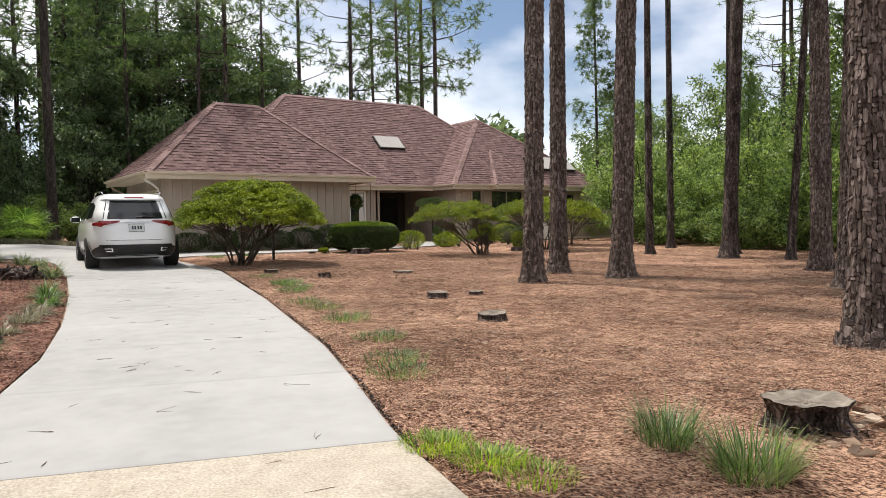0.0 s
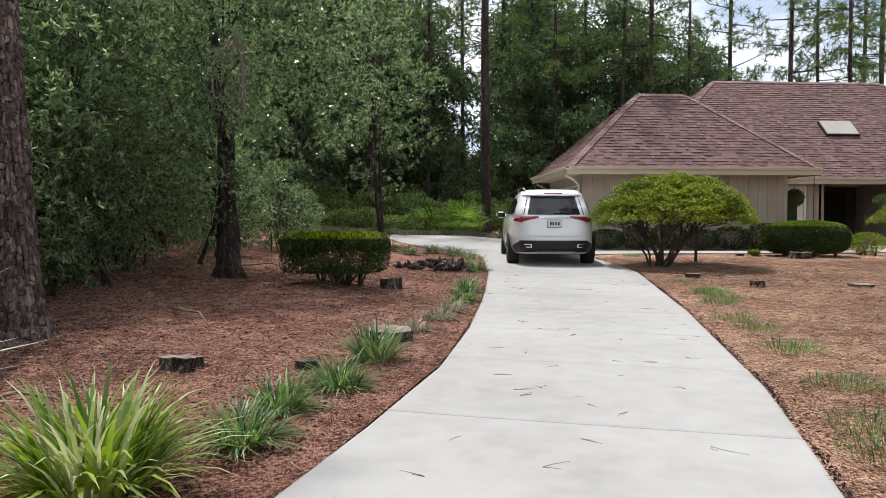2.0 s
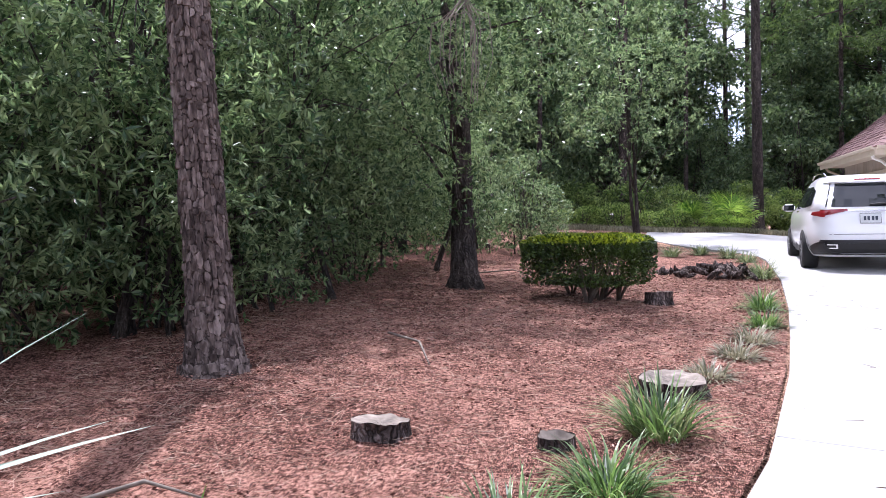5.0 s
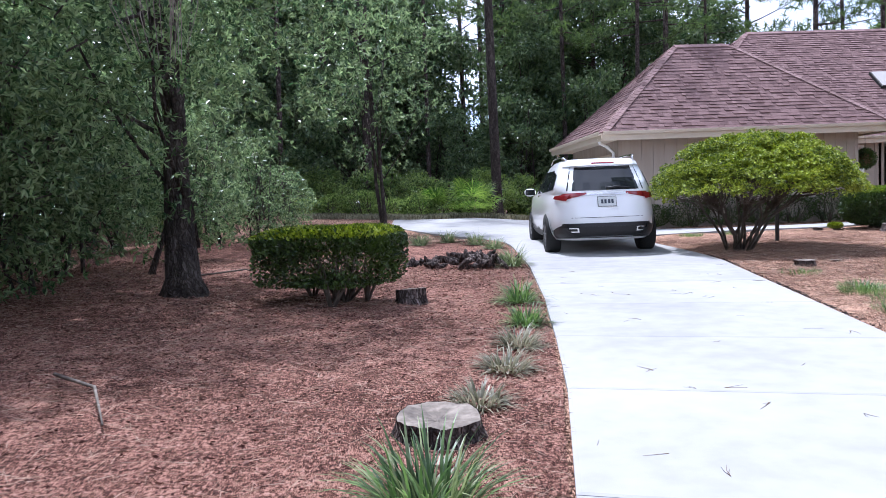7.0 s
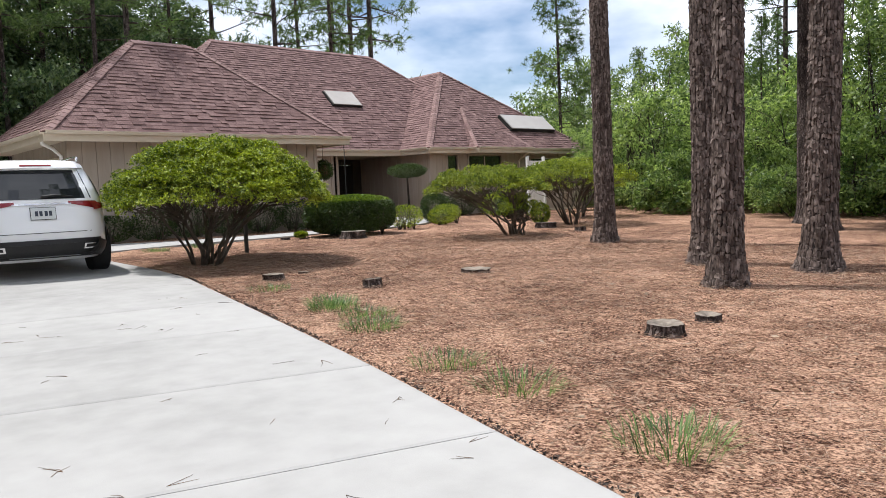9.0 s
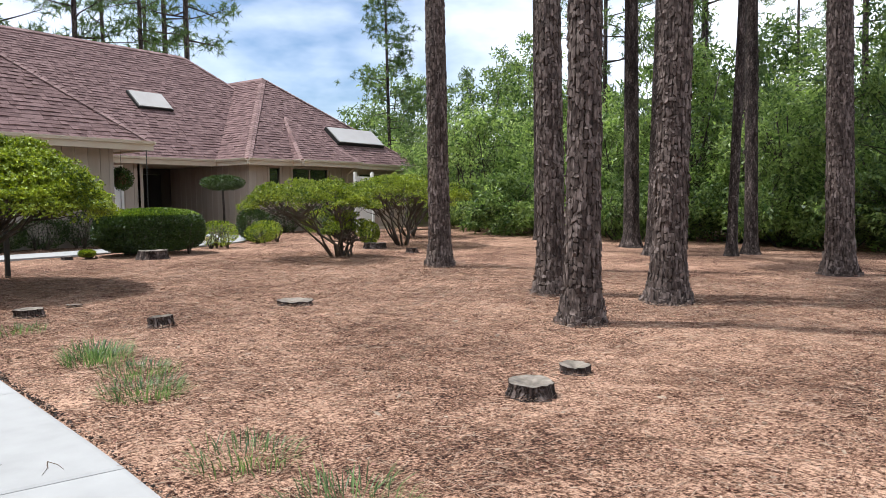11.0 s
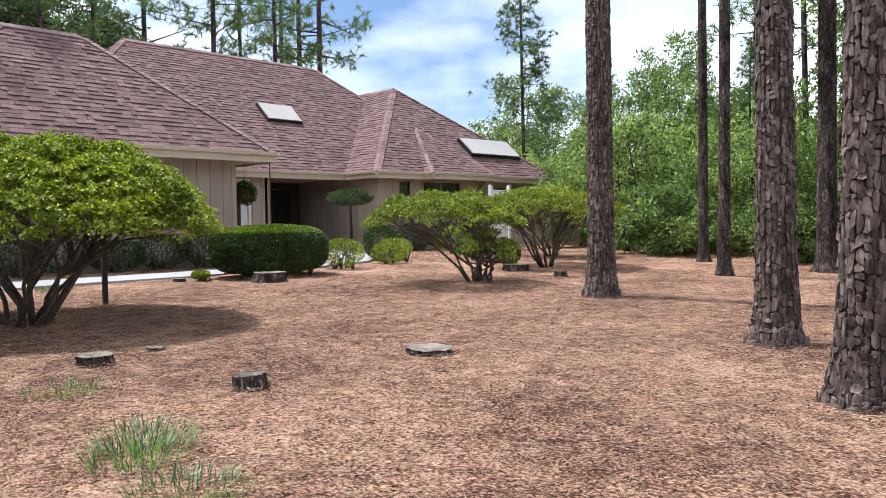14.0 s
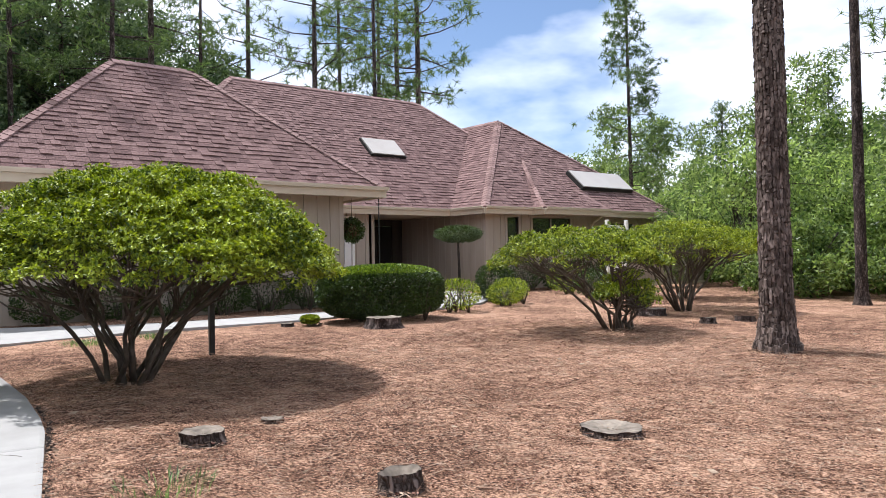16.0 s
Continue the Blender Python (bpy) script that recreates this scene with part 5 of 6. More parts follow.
blades("lily_turf", -0.95, 4.75, 400, 0.60, 0.026, 401, M_LILY, "large arching clump of variegated yellow-green lily turf", "plant", 0.22, 1.0, 1.15, pale=M_CREAM)
blades("lily_turf", 0.23, 7.7, 260, 0.40, 0.013, 402, M_TURF, "dark green arching lily turf clump beside a stump", "plant", 0.14, 1.0, 1.0, pale=M_LIRIOPE)
for i, (x, y, s) in enumerate([(-0.43, 5.5, 0.36), (-0.34, 6.15, 0.34), (0.0, 6.75, 0.36), (0.6, 9.2, 0.2), (0.88, 10.0, 0.26), (1.1, 10.8, 0.27), (1.33, 11.75, 0.28), (1.5, 13.1, 0.4), (1.98, 16.75, 0.5), (2.1, 19.8, 0.36), (1.84, 20.9, 0.42), (1.3, 21.8, 0.4), (0.65, 21.2, 0.42), (0.1, 22.2, 0.4)]):
    blades("lily_turf", x, y, 260, s * 0.9, 0.011, 410 + i, M_TURF if i < 3 or i in (6, 7) else M_LIRIOPE_DRY if i < 6 else M_LIRIOPE, "tuft of grey-green lily turf along the drive", "plant", 0.13, 1.5, 1.2, "lily turf edging")
blades("yucca", -2.36, 4.74, 58, 1.1, 0.085, 430, M_YUCCA, "blue-green yucca with stiff sword leaves", "plant", 0.06, 1.75, 0.15, "", True, lift=0.36)
for i, (x, y, n, s) in enumerate([(2.24, 3.38, 420, 0.07), (2.32, 3.02, 380, 0.075), (2.36, 2.7, 200, 0.06), (3.29, 5.6, 130, 0.14), (3.05, 5.1, 120, 0.12), (3.74, 6.68, 120, 0.13), (4.07, 8.05, 120, 0.2), (4.31, 9.24, 90, 0.18), (4.42, 10.02, 80, 0.15), (4.86, 11.49, 170, 0.16), (5.15, 12.0, 120, 0.14), (5.21, 12.65, 150, 0.17), (5.35, 12.9, 110, 0.17), (5.43, 14.36, 60, 0.12), (6.5, 20.75, 120, 0.12), (7.5, 20.9, 120, 0.12)]):
    blades("grass_tuft", x, y, n if i < 3 else int(n * 1.8), s * (1.0 if i < 3 else 0.8), 0.006, 440 + i, M_LILY if i < 3 else M_TURF, "patch of short green grass in the straw", "grass", 0.20 if i < 3 else 0.27, 1.05, 0.7, "grass tufts")
blades("grass_tuft", 3.29, 2.68, 300, 0.27, 0.006, 460, M_TURF, "tall grey-green grass clump near a stump", "grass", 0.15, 0.95, 0.6, "tall grass", pale=M_LIRIOPE)
blades("grass_tuft", 3.2, 2.12, 360, 0.29, 0.006, 461, M_GRASS, "tall bright grass clump near a stump", "grass", 0.17, 0.95, 0.6, "tall grass", pale=M_LIRIOPE)


def palmetto(x, y, r, seed, n=22, label="fan-leaved palmetto clump by the apron"):
    rng = np.random.default_rng(seed)
    t = thing("palmetto", *at(x, y), label=label, category="plant", group="palmettos")
    for i in range(n):
        a, el = rng.uniform(0, 6.28), rng.uniform(0.25, 1.35)
        d = Vector((math.cos(a) * math.cos(el), math.sin(a) * math.cos(el), math.sin(el)))
        ln = r * rng.uniform(0.6, 0.95)
        hub = d * ln
        side = d.cross(Vector((0, 0, 1))).normalized()
        up = side.cross(d)
        vs, fs = [], []
        pv, pf = tube([(0, 0, 0), tuple(hub * 0.5 + Vector((0, 0, 0.05))), tuple(hub)], [0.012, 0.01, 0.008], 4)
        vs += pv
        fs += pf
        for k in range(15):
            th = -1.9 + 3.8 * k / 14
            f = (d * math.cos(th) + side * math.sin(th)).normalized()
            tip = hub + f * r * 0.55 - Vector((0, 0, r * 0.10))
            w = f.cross(up).normalized() * 0.022
            mid = hub + f * r * 0.28 + up * 0.03
            o = len(vs)
            vs += [hub, mid - w, tip, mid + w]
            fs.append((o, o + 1, o + 2, o + 3))
        link("frond", arrays([tuple(v) for v in vs], fs, "frond"), M_PALM, t)
    return t


palmetto(3.1, 33.2, 1.25, 501)
palmetto(1.6, 34.0, 1.0, 502)
palmetto(-6.5, 27.0, 1.1, 503)
palmetto(24.5, 20.0, 1.0, 504, label="palmetto at the edge of the sunlit thicket")
palmetto(27.6, 23.2, 0.9, 505, label="palmetto at the edge of the sunlit thicket")
for i in range(7):
    hedge("edge_shrub", -3.2 + i * 1.05, 33.6 + 0.5 * (i % 2), 1.4, 1.0, 0.02, 0.75 + 0.15 * (i % 3), 520 + i, M_BRIGHT, "green shrub at the far edge of the apron", 0, 1500, 2.2, (0.11, 0.05), 3, "edge shrubs")


def grass_strip():
    rng = np.random.default_rng(9)
    n = 9000
    x, y = rng.uniform(-4, 6.2, n), rng.uniform(32.3, 33.8, n)
    c = np.array([at(a, b, 0.07) for a, b in zip(x, y)])
    d = rng.normal(size=(n, 3)) * 0.35 + np.array([0, 0, 1])
    v, f = leaf_quads(c, d, 0.24, 0.03, rng)
    link("rough_grass", arrays(v, f, "rough_grass"), M_LIRIOPE_DRY, None, "rough pale grass beyond the apron", "stuff")


grass_strip()


def stump(x, y, r, h, seed, label, mat=None, hollow=False, slant=0.0, torn=0.35):
    """A sawn stump: flared, fluted bark and a weathered cut top."""
    rng = np.random.default_rng(seed)
    t = thing("tree_stump", *at(x, y), 0 if torn > 0.8 else rng.uniform(0, 360), label=label, category="tree stump", group="tree stumps")
    sides, rings = 44, 8
    vs, fs = [], []
    for i in range(rings + 1):
        k = i / rings
        for s in range(sides):
            a = 2 * math.pi * s / sides
            rr = r * (1 + 0.30 * (1 - k) ** 2) * (1 + 0.12 * noise.noise((math.cos(a) * 1.7 + seed, math.sin(a) * 1.7, k)) + 0.05 * math.sin(a * 7 + seed) * (1.05 - k) + 0.05 * noise.noise((math.cos(a) * 4, math.sin(a) * 4 + k * 3, seed)))
            rr *= 1 + torn * 0.3 * (noise.noise((math.cos(a) * 3.1 + seed, math.sin(a) * 3.1, k * 0.8)) * (1 - k)) - torn * 0.22 * math.sin(math.pi * k)
            rr *= 1 - torn * 0.75 * math.exp(-((math.remainder(a - 5.0 - seed, 6.2832)) / 0.38) ** 2) * min(1, (1.0 - k) * 3)
            vs.append((rr * math.cos(a), rr * math.sin(a), -0.06 + (h + 0.06 + slant * math.cos(a) * h) * k + (0.006 + 0.004 * torn) * (k == 1) * noise.noise((math.cos(a) * 3.5, math.sin(a) * 3.5, seed))))
    for i in range(rings):
        for s in range(sides):
            a, b = i * sides + s, i * sides + (s + 1) % sides
            fs.append((a, b, b + sides, a + sides))
    link("bark", arrays(vs, fs, "bark", True), M_BARK, t)
    top = [Vector(v) for v in vs[-sides:]]
    cen = sum(top, Vector()) / sides
    tv, tf = [], []
    for j, k in enumerate((0.98, 0.7, 0.4, 0.12)):
        for s, p in enumerate(top):
            z = -0.010 * j + 0.010 * noise.noise((p.x * 14, p.y * 14, seed)) - (0.12 * (1 - k) if hollow else 0)
            q = cen.lerp(p, k)
            tv.append((q.x, q.y, q.z + z + (0.004 if j else 0)))
    for j in range(3):
        for s in range(sides):
            a, b = j * sides + s, j * sides + (s + 1) % sides
            tf.append((a, b, b + sides, a + sides))
    tf.append(tuple(range(3 * sides, 4 * sides)))
    link("cut_top", arrays(tv, tf, "cut_top"), mat or M_CUTWOOD, t, "weathered grey cut face")
    return t


for i, (x, y, r, h, lb, ho) in enumerate([(5.95, 15.2, 0.17, 0.13, "small pale-topped stump in the straw", 0), (6.42, 13.6, 0.14, 0.17, "small split hollow stump in the straw", 1), (8.27, 13.67, 0.25, 0.06, "low wide stump cut almost level", 0), (10.65, 20.0, 0.34, 0.28, "broad rotten stump near the path", 0), (6.35, 9.5, 0.18, 0.13, "mossy grey stump in the straw", 0), (7.12, 9.55, 0.13, 0.06, "small dark low stump", 0), (15.85, 18.85, 0.30, 0.2, "broad dark stump under the azaleas", 0), (15.4, 17.4, 0.15, 0.15, "small pale-topped stump in the straw", 0), (16.3, 17.25, 0.2, 0.12, "low grey stump in the straw", 0), (9.55, 21.1, 0.13, 0.07, "small low stump by the path", 0), (0.33, 8.7, 0.27, 0.19, "broad cut stump behind a lily turf clump", 0), (-1.3, 7.35, 0.20, 0.15, "mossy stump in the shaded bed", 0), (-0.3, 7.35, 0.12, 0.13, "small hollow stump in the shaded bed", 1), (0.28, 13.3, 0.2, 0.26, "stump beside the clipped hedge", 0), (5.56, 7.13, 0.20, 0.13, "grey-topped stump in the straw", 0), (4.2, 2.42, 0.285, 0.31, "large jagged weathered stump with torn bark", 0), (6.55, 15.4, 0.1, 0.05, "tiny stump in the straw", 0)]):
    stump(x, y, r * 0.85, h * 0.55, 600 + i, lb, None, bool(ho), 0.1 * (i % 3), 1.0 if "torn" in lb else 0.2)


def root_mound(x, y):
    """A heap of old dug-out roots."""
    rng = np.random.default_rng(77)
    t = thing("root_mound", *at(x, y), label="heap of dark rotten roots and stump wood", category="stump wood")
    for i in range(90):
        a, r = rng.uniform(0, 6.28), 0.8 * math.sqrt(rng.random())
        bm = bmesh.new()
        bmesh.ops.create_icosphere(bm, subdivisions=2, radius=1)
        s = rng.uniform(0.045, 0.10)
        for v in bm.verts:
            v.co *= 1 + 0.45 * noise.noise(v.co * 1.7 + Vector((i * 3.1, 0, 0)))
        m = Matrix.LocRotScale((math.cos(a) * r * 1.2, math.sin(a) * r * 0.8, s * 0.5 + 0.16 * (1 - r / 0.8)), Euler(rng.uniform(0, 6, 3)), (s * 0.55, s * 0.5, s * 1.7))
        bmesh.ops.transform(bm, matrix=m, verts=bm.verts)
        part("root", bm, M_BARK, t, "", "", True)


root_mound(1.25, 17.0)
for k, pts in enumerate([[(-2.15, 9.9), (-1.7, 9.4), (-1.45, 8.85)], [(-2.3, 5.9), (-2.0, 6.2), (-1.7, 6.2)], [(-2.6, 15.2), (-2.0, 15.6), (-1.6, 15.3)]]):
    v, f = tube([at(a, b, 0.05 + 0.05 * (i == 1)) for i, (a, b) in enumerate(pts)], [0.014, 0.011, 0.006], 6, 0.2, k)
    link("fallen_branch", arrays(v, f, "branch", True), M_CUTWOOD, None, "thin pale fallen branch lying on the straw", "", "", "branch")


def dry_vine(x, y, z):
    rng = np.random.default_rng(64)
    t = thing("dry_vine", x, y, z, label="tangle of bare dry vine hanging in the evergreens", category="vine")
    pieces = []
    for i in range(22):
        a = rng.uniform(0, 6.28)
        r, h = rng.uniform(0.1, 0.45), rng.uniform(0.4, 1.0)
        pieces.append(tube([(0, 0, 0.25 * rng.random()), (math.cos(a) * r, math.sin(a) * r, -0.15 * h), (math.cos(a) * r * 1.1, math.sin(a) * r, -0.6 * h), (math.cos(a) * r * 0.7, math.sin(a) * r, -h)], [0.006, 0.005, 0.004, 0.003], 4))
    link("tangle", arrays(*join(pieces), "tangle"), M_CUTWOOD, t, "", "stuff")


dry_vine(-1.7, 11.3, 3.6)


def straw_litter(name, n, mat, label, seed, length, width, area, hump=0.02):
    rng = np.random.default_rng(seed)
    x0, x1, y0, y1 = area
    c = []
    while len(c) < n:
        x, y = rng.uniform(x0, x1), rng.uniform(y0, y1)
        if on_drive(x, y, 0.02) or (21.2 < y < 23.4 and 5.5 < x < 14):
            continue
        c.append((x, y, ground_z(x, y) + 0.035 * noise.noise((x * 0.7, y * 0.7, 3.1)) + rng.uniform(0.0, hump)))
    c = np.array(c)
    d = rng.normal(size=(n, 3)) * np.array([1, 1, 0.16])
    v, f = leaf_quads(c, d, length, width, rng, 0.2)
    link(name, arrays(v, f, name), mat, None, label, "stuff")


straw_litter("straw_needles", 90000, M_NEEDLE, "loose fallen pine needles", 31, 0.16, 0.0032, (2, 14, 2, 19))
straw_litter("straw_needles_left", 36000, M_NEEDLE, "loose fallen pine needles", 32, 0.15, 0.0032, (-4.5, 2.2, 3.5, 18))
straw_litter("leaf_litter", 26000, M_LITTER, "dry fallen leaves and bark flakes", 33, 0.036, 0.013, (-5, 3, 3, 18), 0.03)
straw_litter("leaf_litter_right", 22000, M_LITTER, "dry fallen leaves and bark flakes", 34, 0.024, 0.011, (2, 18, 2, 20), 0.03)


def drive_litter():
    rng = np.random.default_rng(35)
    pieces = []
    for i in range(80):
        y = rng.uniform(1.5, 16)
        xl, xr = np.interp(y, *LEFT_EDGE), np.interp(y, *RIGHT_EDGE)
        x = rng.uniform(xl + 0.1, xr - 0.1)
        a = rng.uniform(0, 6.28)
        for j in range(rng.integers(1, 4)):
            b = a + rng.normal() * 0.25
            ln = rng.uniform(0.06, 0.17)
            pts = [(x + math.cos(b + k * rng.normal() * 0.15) * ln * k / 2, y + math.sin(b) * ln * k / 2) for k in range(3)]
            pieces.append(tube([(px, py, ground_z(px, py) + 0.0145) for px, py in pts], [0.0014, 0.0012, 0.0007], 4))
    link("drive_litter", arrays(*join(pieces), "drive_litter"), M_NEEDLE_DARK, None, "scattered pine needles on the concrete", "stuff")


drive_litter()


def edge_grit():
    """A dark crumbled line of soil and bark along the drive's edge."""
    rng = np.random.default_rng(36)
    y = rng.uniform(3.4, 17.0, 4200)
    x = np.interp(y, *RIGHT_EDGE) + 0.01 + np.abs(rng.normal(size=len(y))) * 0.025
    keep = np.array([noise.noise((b * 1.3, 0.5, 2.0)) + 0.5 * rng.normal() > 0.0 for b in y])
    x, y = x[keep], y[keep]
    c = np.array([(a, b, ground_z(a, b) + rng.uniform(0.0, 0.016)) for a, b in zip(x, y)])
    v, f = leaf_quads(c, rng.normal(size=c.shape) * np.array([1, 1, 0.35]), 0.024, 0.013, rng, 0.4)
    link("edge_grit", arrays(v, f, "edge_grit"), M_SOIL, None, "dark crumbled soil along the edge of the drive", "stuff")


edge_grit()
straw_litter("straw_chips", 15000, M_PALELEAF, "small pale bark chips and broken needles", 39, 0.030, 0.008, (2, 14, 2, 18), 0.03)
straw_litter("stump_chips", 130, M_PALELEAF, "torn bark chips and pale leaves round the large stump", 38, 0.11, 0.05, (3.9, 5.0, 1.5, 2.5), 0.05)
straw_litter("pale_leaf_litter", 330, M_PALELEAF, "few pale dry leaves scattered on the straw", 37, 0.065, 0.024, (3, 16, 3, 18), 0.045)



# ---- the car ----
M_CARPAINT = material("white_car_paint", [(0.80, 0.81, 0.81), (0.84, 0.85, 0.85)], 2, 0.3, 0, spec=0.6)
M_CARPAINT.node_tree.nodes["Principled BSDF"].inputs["Coat Weight"].default_value = 0.8
M_BLACK = material("black_trim", [(0.012, 0.012, 0.013), (0.02, 0.02, 0.02)], 20, 0.5, 0.05)
M_TYRE = material("tyre_rubber", [(0.012, 0.012, 0.012), (0.025, 0.025, 0.024)], 30, 0.85, 0.2)
M_CHROME = material("chrome", [(0.65, 0.65, 0.66), (0.72, 0.72, 0.73)], 3, 0.12, 0, metal=1.0)
M_RIM = material("grey_alloy", [(0.10, 0.10, 0.105), (0.16, 0.16, 0.165)], 6, 0.4, 0, metal=0.8)
M_TAIL = material("red_tail_lamp", [(0.16, 0.008, 0.012), (0.25, 0.012, 0.016)], 8, 0.12, 0, spec=0.8)
M_CARGLASS = material("dark_car_glass", [(0.010, 0.012, 0.014), (0.014, 0.016, 0.018)], 1, 0.04, 0, spec=0.5)
M_PLATE = material("number_plate_white", [(0.55, 0.57, 0.55), (0.66, 0.68, 0.66)], 20, 0.5, 0)
M_INK = material("dark_plate_ink", [(0.03, 0.04, 0.06), (0.05, 0.06, 0.08)], 20, 0.5, 0)
# plan outlines by height: z, rear y, front y, half width
LEVELS = [(0.26, 0.16, 4.76, 0.86), (0.36, 0.05, 4.88, 0.93), (0.50, 0.0, 4.92, 0.965), (0.70, 0.01, 4.92, 0.975), (0.90, 0.05, 4.90, 0.968), (1.04, 0.09, 4.80, 0.95), (1.09, 0.11, 4.62, 0.93), (1.11, 0.12, 3.95, 0.925), (1.30, 0.24, 3.55, 0.855), (1.50, 0.40, 3.05, 0.775), (1.62, 0.50, 2.75, 0.72), (1.69, 0.62, 2.45, 0.65), (1.72, 0.95, 2.1, 0.5)]


def level(z):
    zs = [l[0] for l in LEVELS]
    return [float(np.interp(z, zs, [l[i] for l in LEVELS])) for i in (1, 2, 3)]


POW = 5.0


def rear_y(x, z):
    a, b, w = level(z)
    k = min(1, abs(x) / w)
    return (a + b) / 2 - (b - a) / 2 * (1 - k ** POW) ** (1 / POW) + 0.10 * k ** 2


def side_x(y, z):
    a, b, w = level(z)
    k = min(1, abs(y - (a + b) / 2) / ((b - a) / 2))
    return w * (1 - k ** POW) ** (1 / POW)


def skin(name, rows, mat, parent, label="", thick=0.012, smooth=True):
    """A panel over rows of points, given some thickness inwards."""
    n = len(rows[0])
    front = [Vector(p) for r in rows for p in r]
    cen = Vector((0, 2.4, 0.9))
    vs = [tuple(p) for p in front] + [tuple(p + (cen - p).normalized() * thick) for p in front]
    o = len(front)
    fs = []
    R = len(rows)
    for r in range(R - 1):
        for c in range(n - 1):
            a = r * n + c
            fs.append((a, a + 1, a + 1 + n, a + n))
            fs.append((o + a, o + a + n, o + a + 1 + n, o + a + 1))
    loop = list(range(n)) + [r * n + n - 1 for r in range(1, R)] + [(R - 1) * n + c for c in range(n - 2, -1, -1)] + [r * n for r in range(R - 2, 0, -1)]
    for i in range(len(loop)):
        j = (i + 1) % len(loop)
        fs.append((loop[i], o + loop[i], o + loop[j], loop[j]))
    me = arrays(vs, fs, name)
    return link(name, me, mat, parent, label)


def rear_panel(name, quad, mat, parent, label="", off=0.006, nx=12, nz=6):
    """A panel on the rear skin; quad: lower-left, lower-right, upper-right, upper-left as (x, z)."""
    (ax, az), (bx, bz), (cx, cz), (dx, dz) = quad
    rows = []
    for j in range(nz + 1):
        v = j / nz
        row = []
        for i in range(nx + 1):
            u = i / nx
            x = (ax + (bx - ax) * u) * (1 - v) + (dx + (cx - dx) * u) * v
            z = (az + (bz - az) * u) * (1 - v) + (dz + (cz - dz) * u) * v
            row.append((x, rear_y(x, z) - off, z))
        rows.append(row)
    return skin(name, rows, mat, parent, label)


def side_panel(name, quad, sgn, mat, parent, label="", off=0.006, ny=10, nz=5):
    (ay, az), (by, bz), (cy, cz), (dy, dz) = quad
    rows = []
    for j in range(nz + 1):
        v = j / nz
        row = []
        for i in range(ny + 1):
            u = i / ny
            y = (ay + (by - ay) * u) * (1 - v) + (dy + (cy - dy) * u) * v
            z = (az + (bz - az) * u) * (1 - v) + (dz + (cz - dz) * u) * v
            row.append((sgn * (side_x(y, z) + off), y, z))
        rows.append(row)
    return skin(name, rows, mat, parent, label)


def tube_part(name, pts, radii, mat, parent, sides=8, label=""):
    return link(name, arrays(*tube(pts, radii, sides), name, True), mat, parent, label)


def sorted_quad(s, x0, x1, z0, z1):
    """A wedge that tapers towards the middle of the car."""
    q = [(x0, z1 - 0.035), (x1, z0), (x1, z1 - 0.01), (x0, z1)]
    return q if s > 0 else [(-x1, z0), (-x0, z1 - 0.035), (-x0, z1), (-x1, z1 - 0.01)]


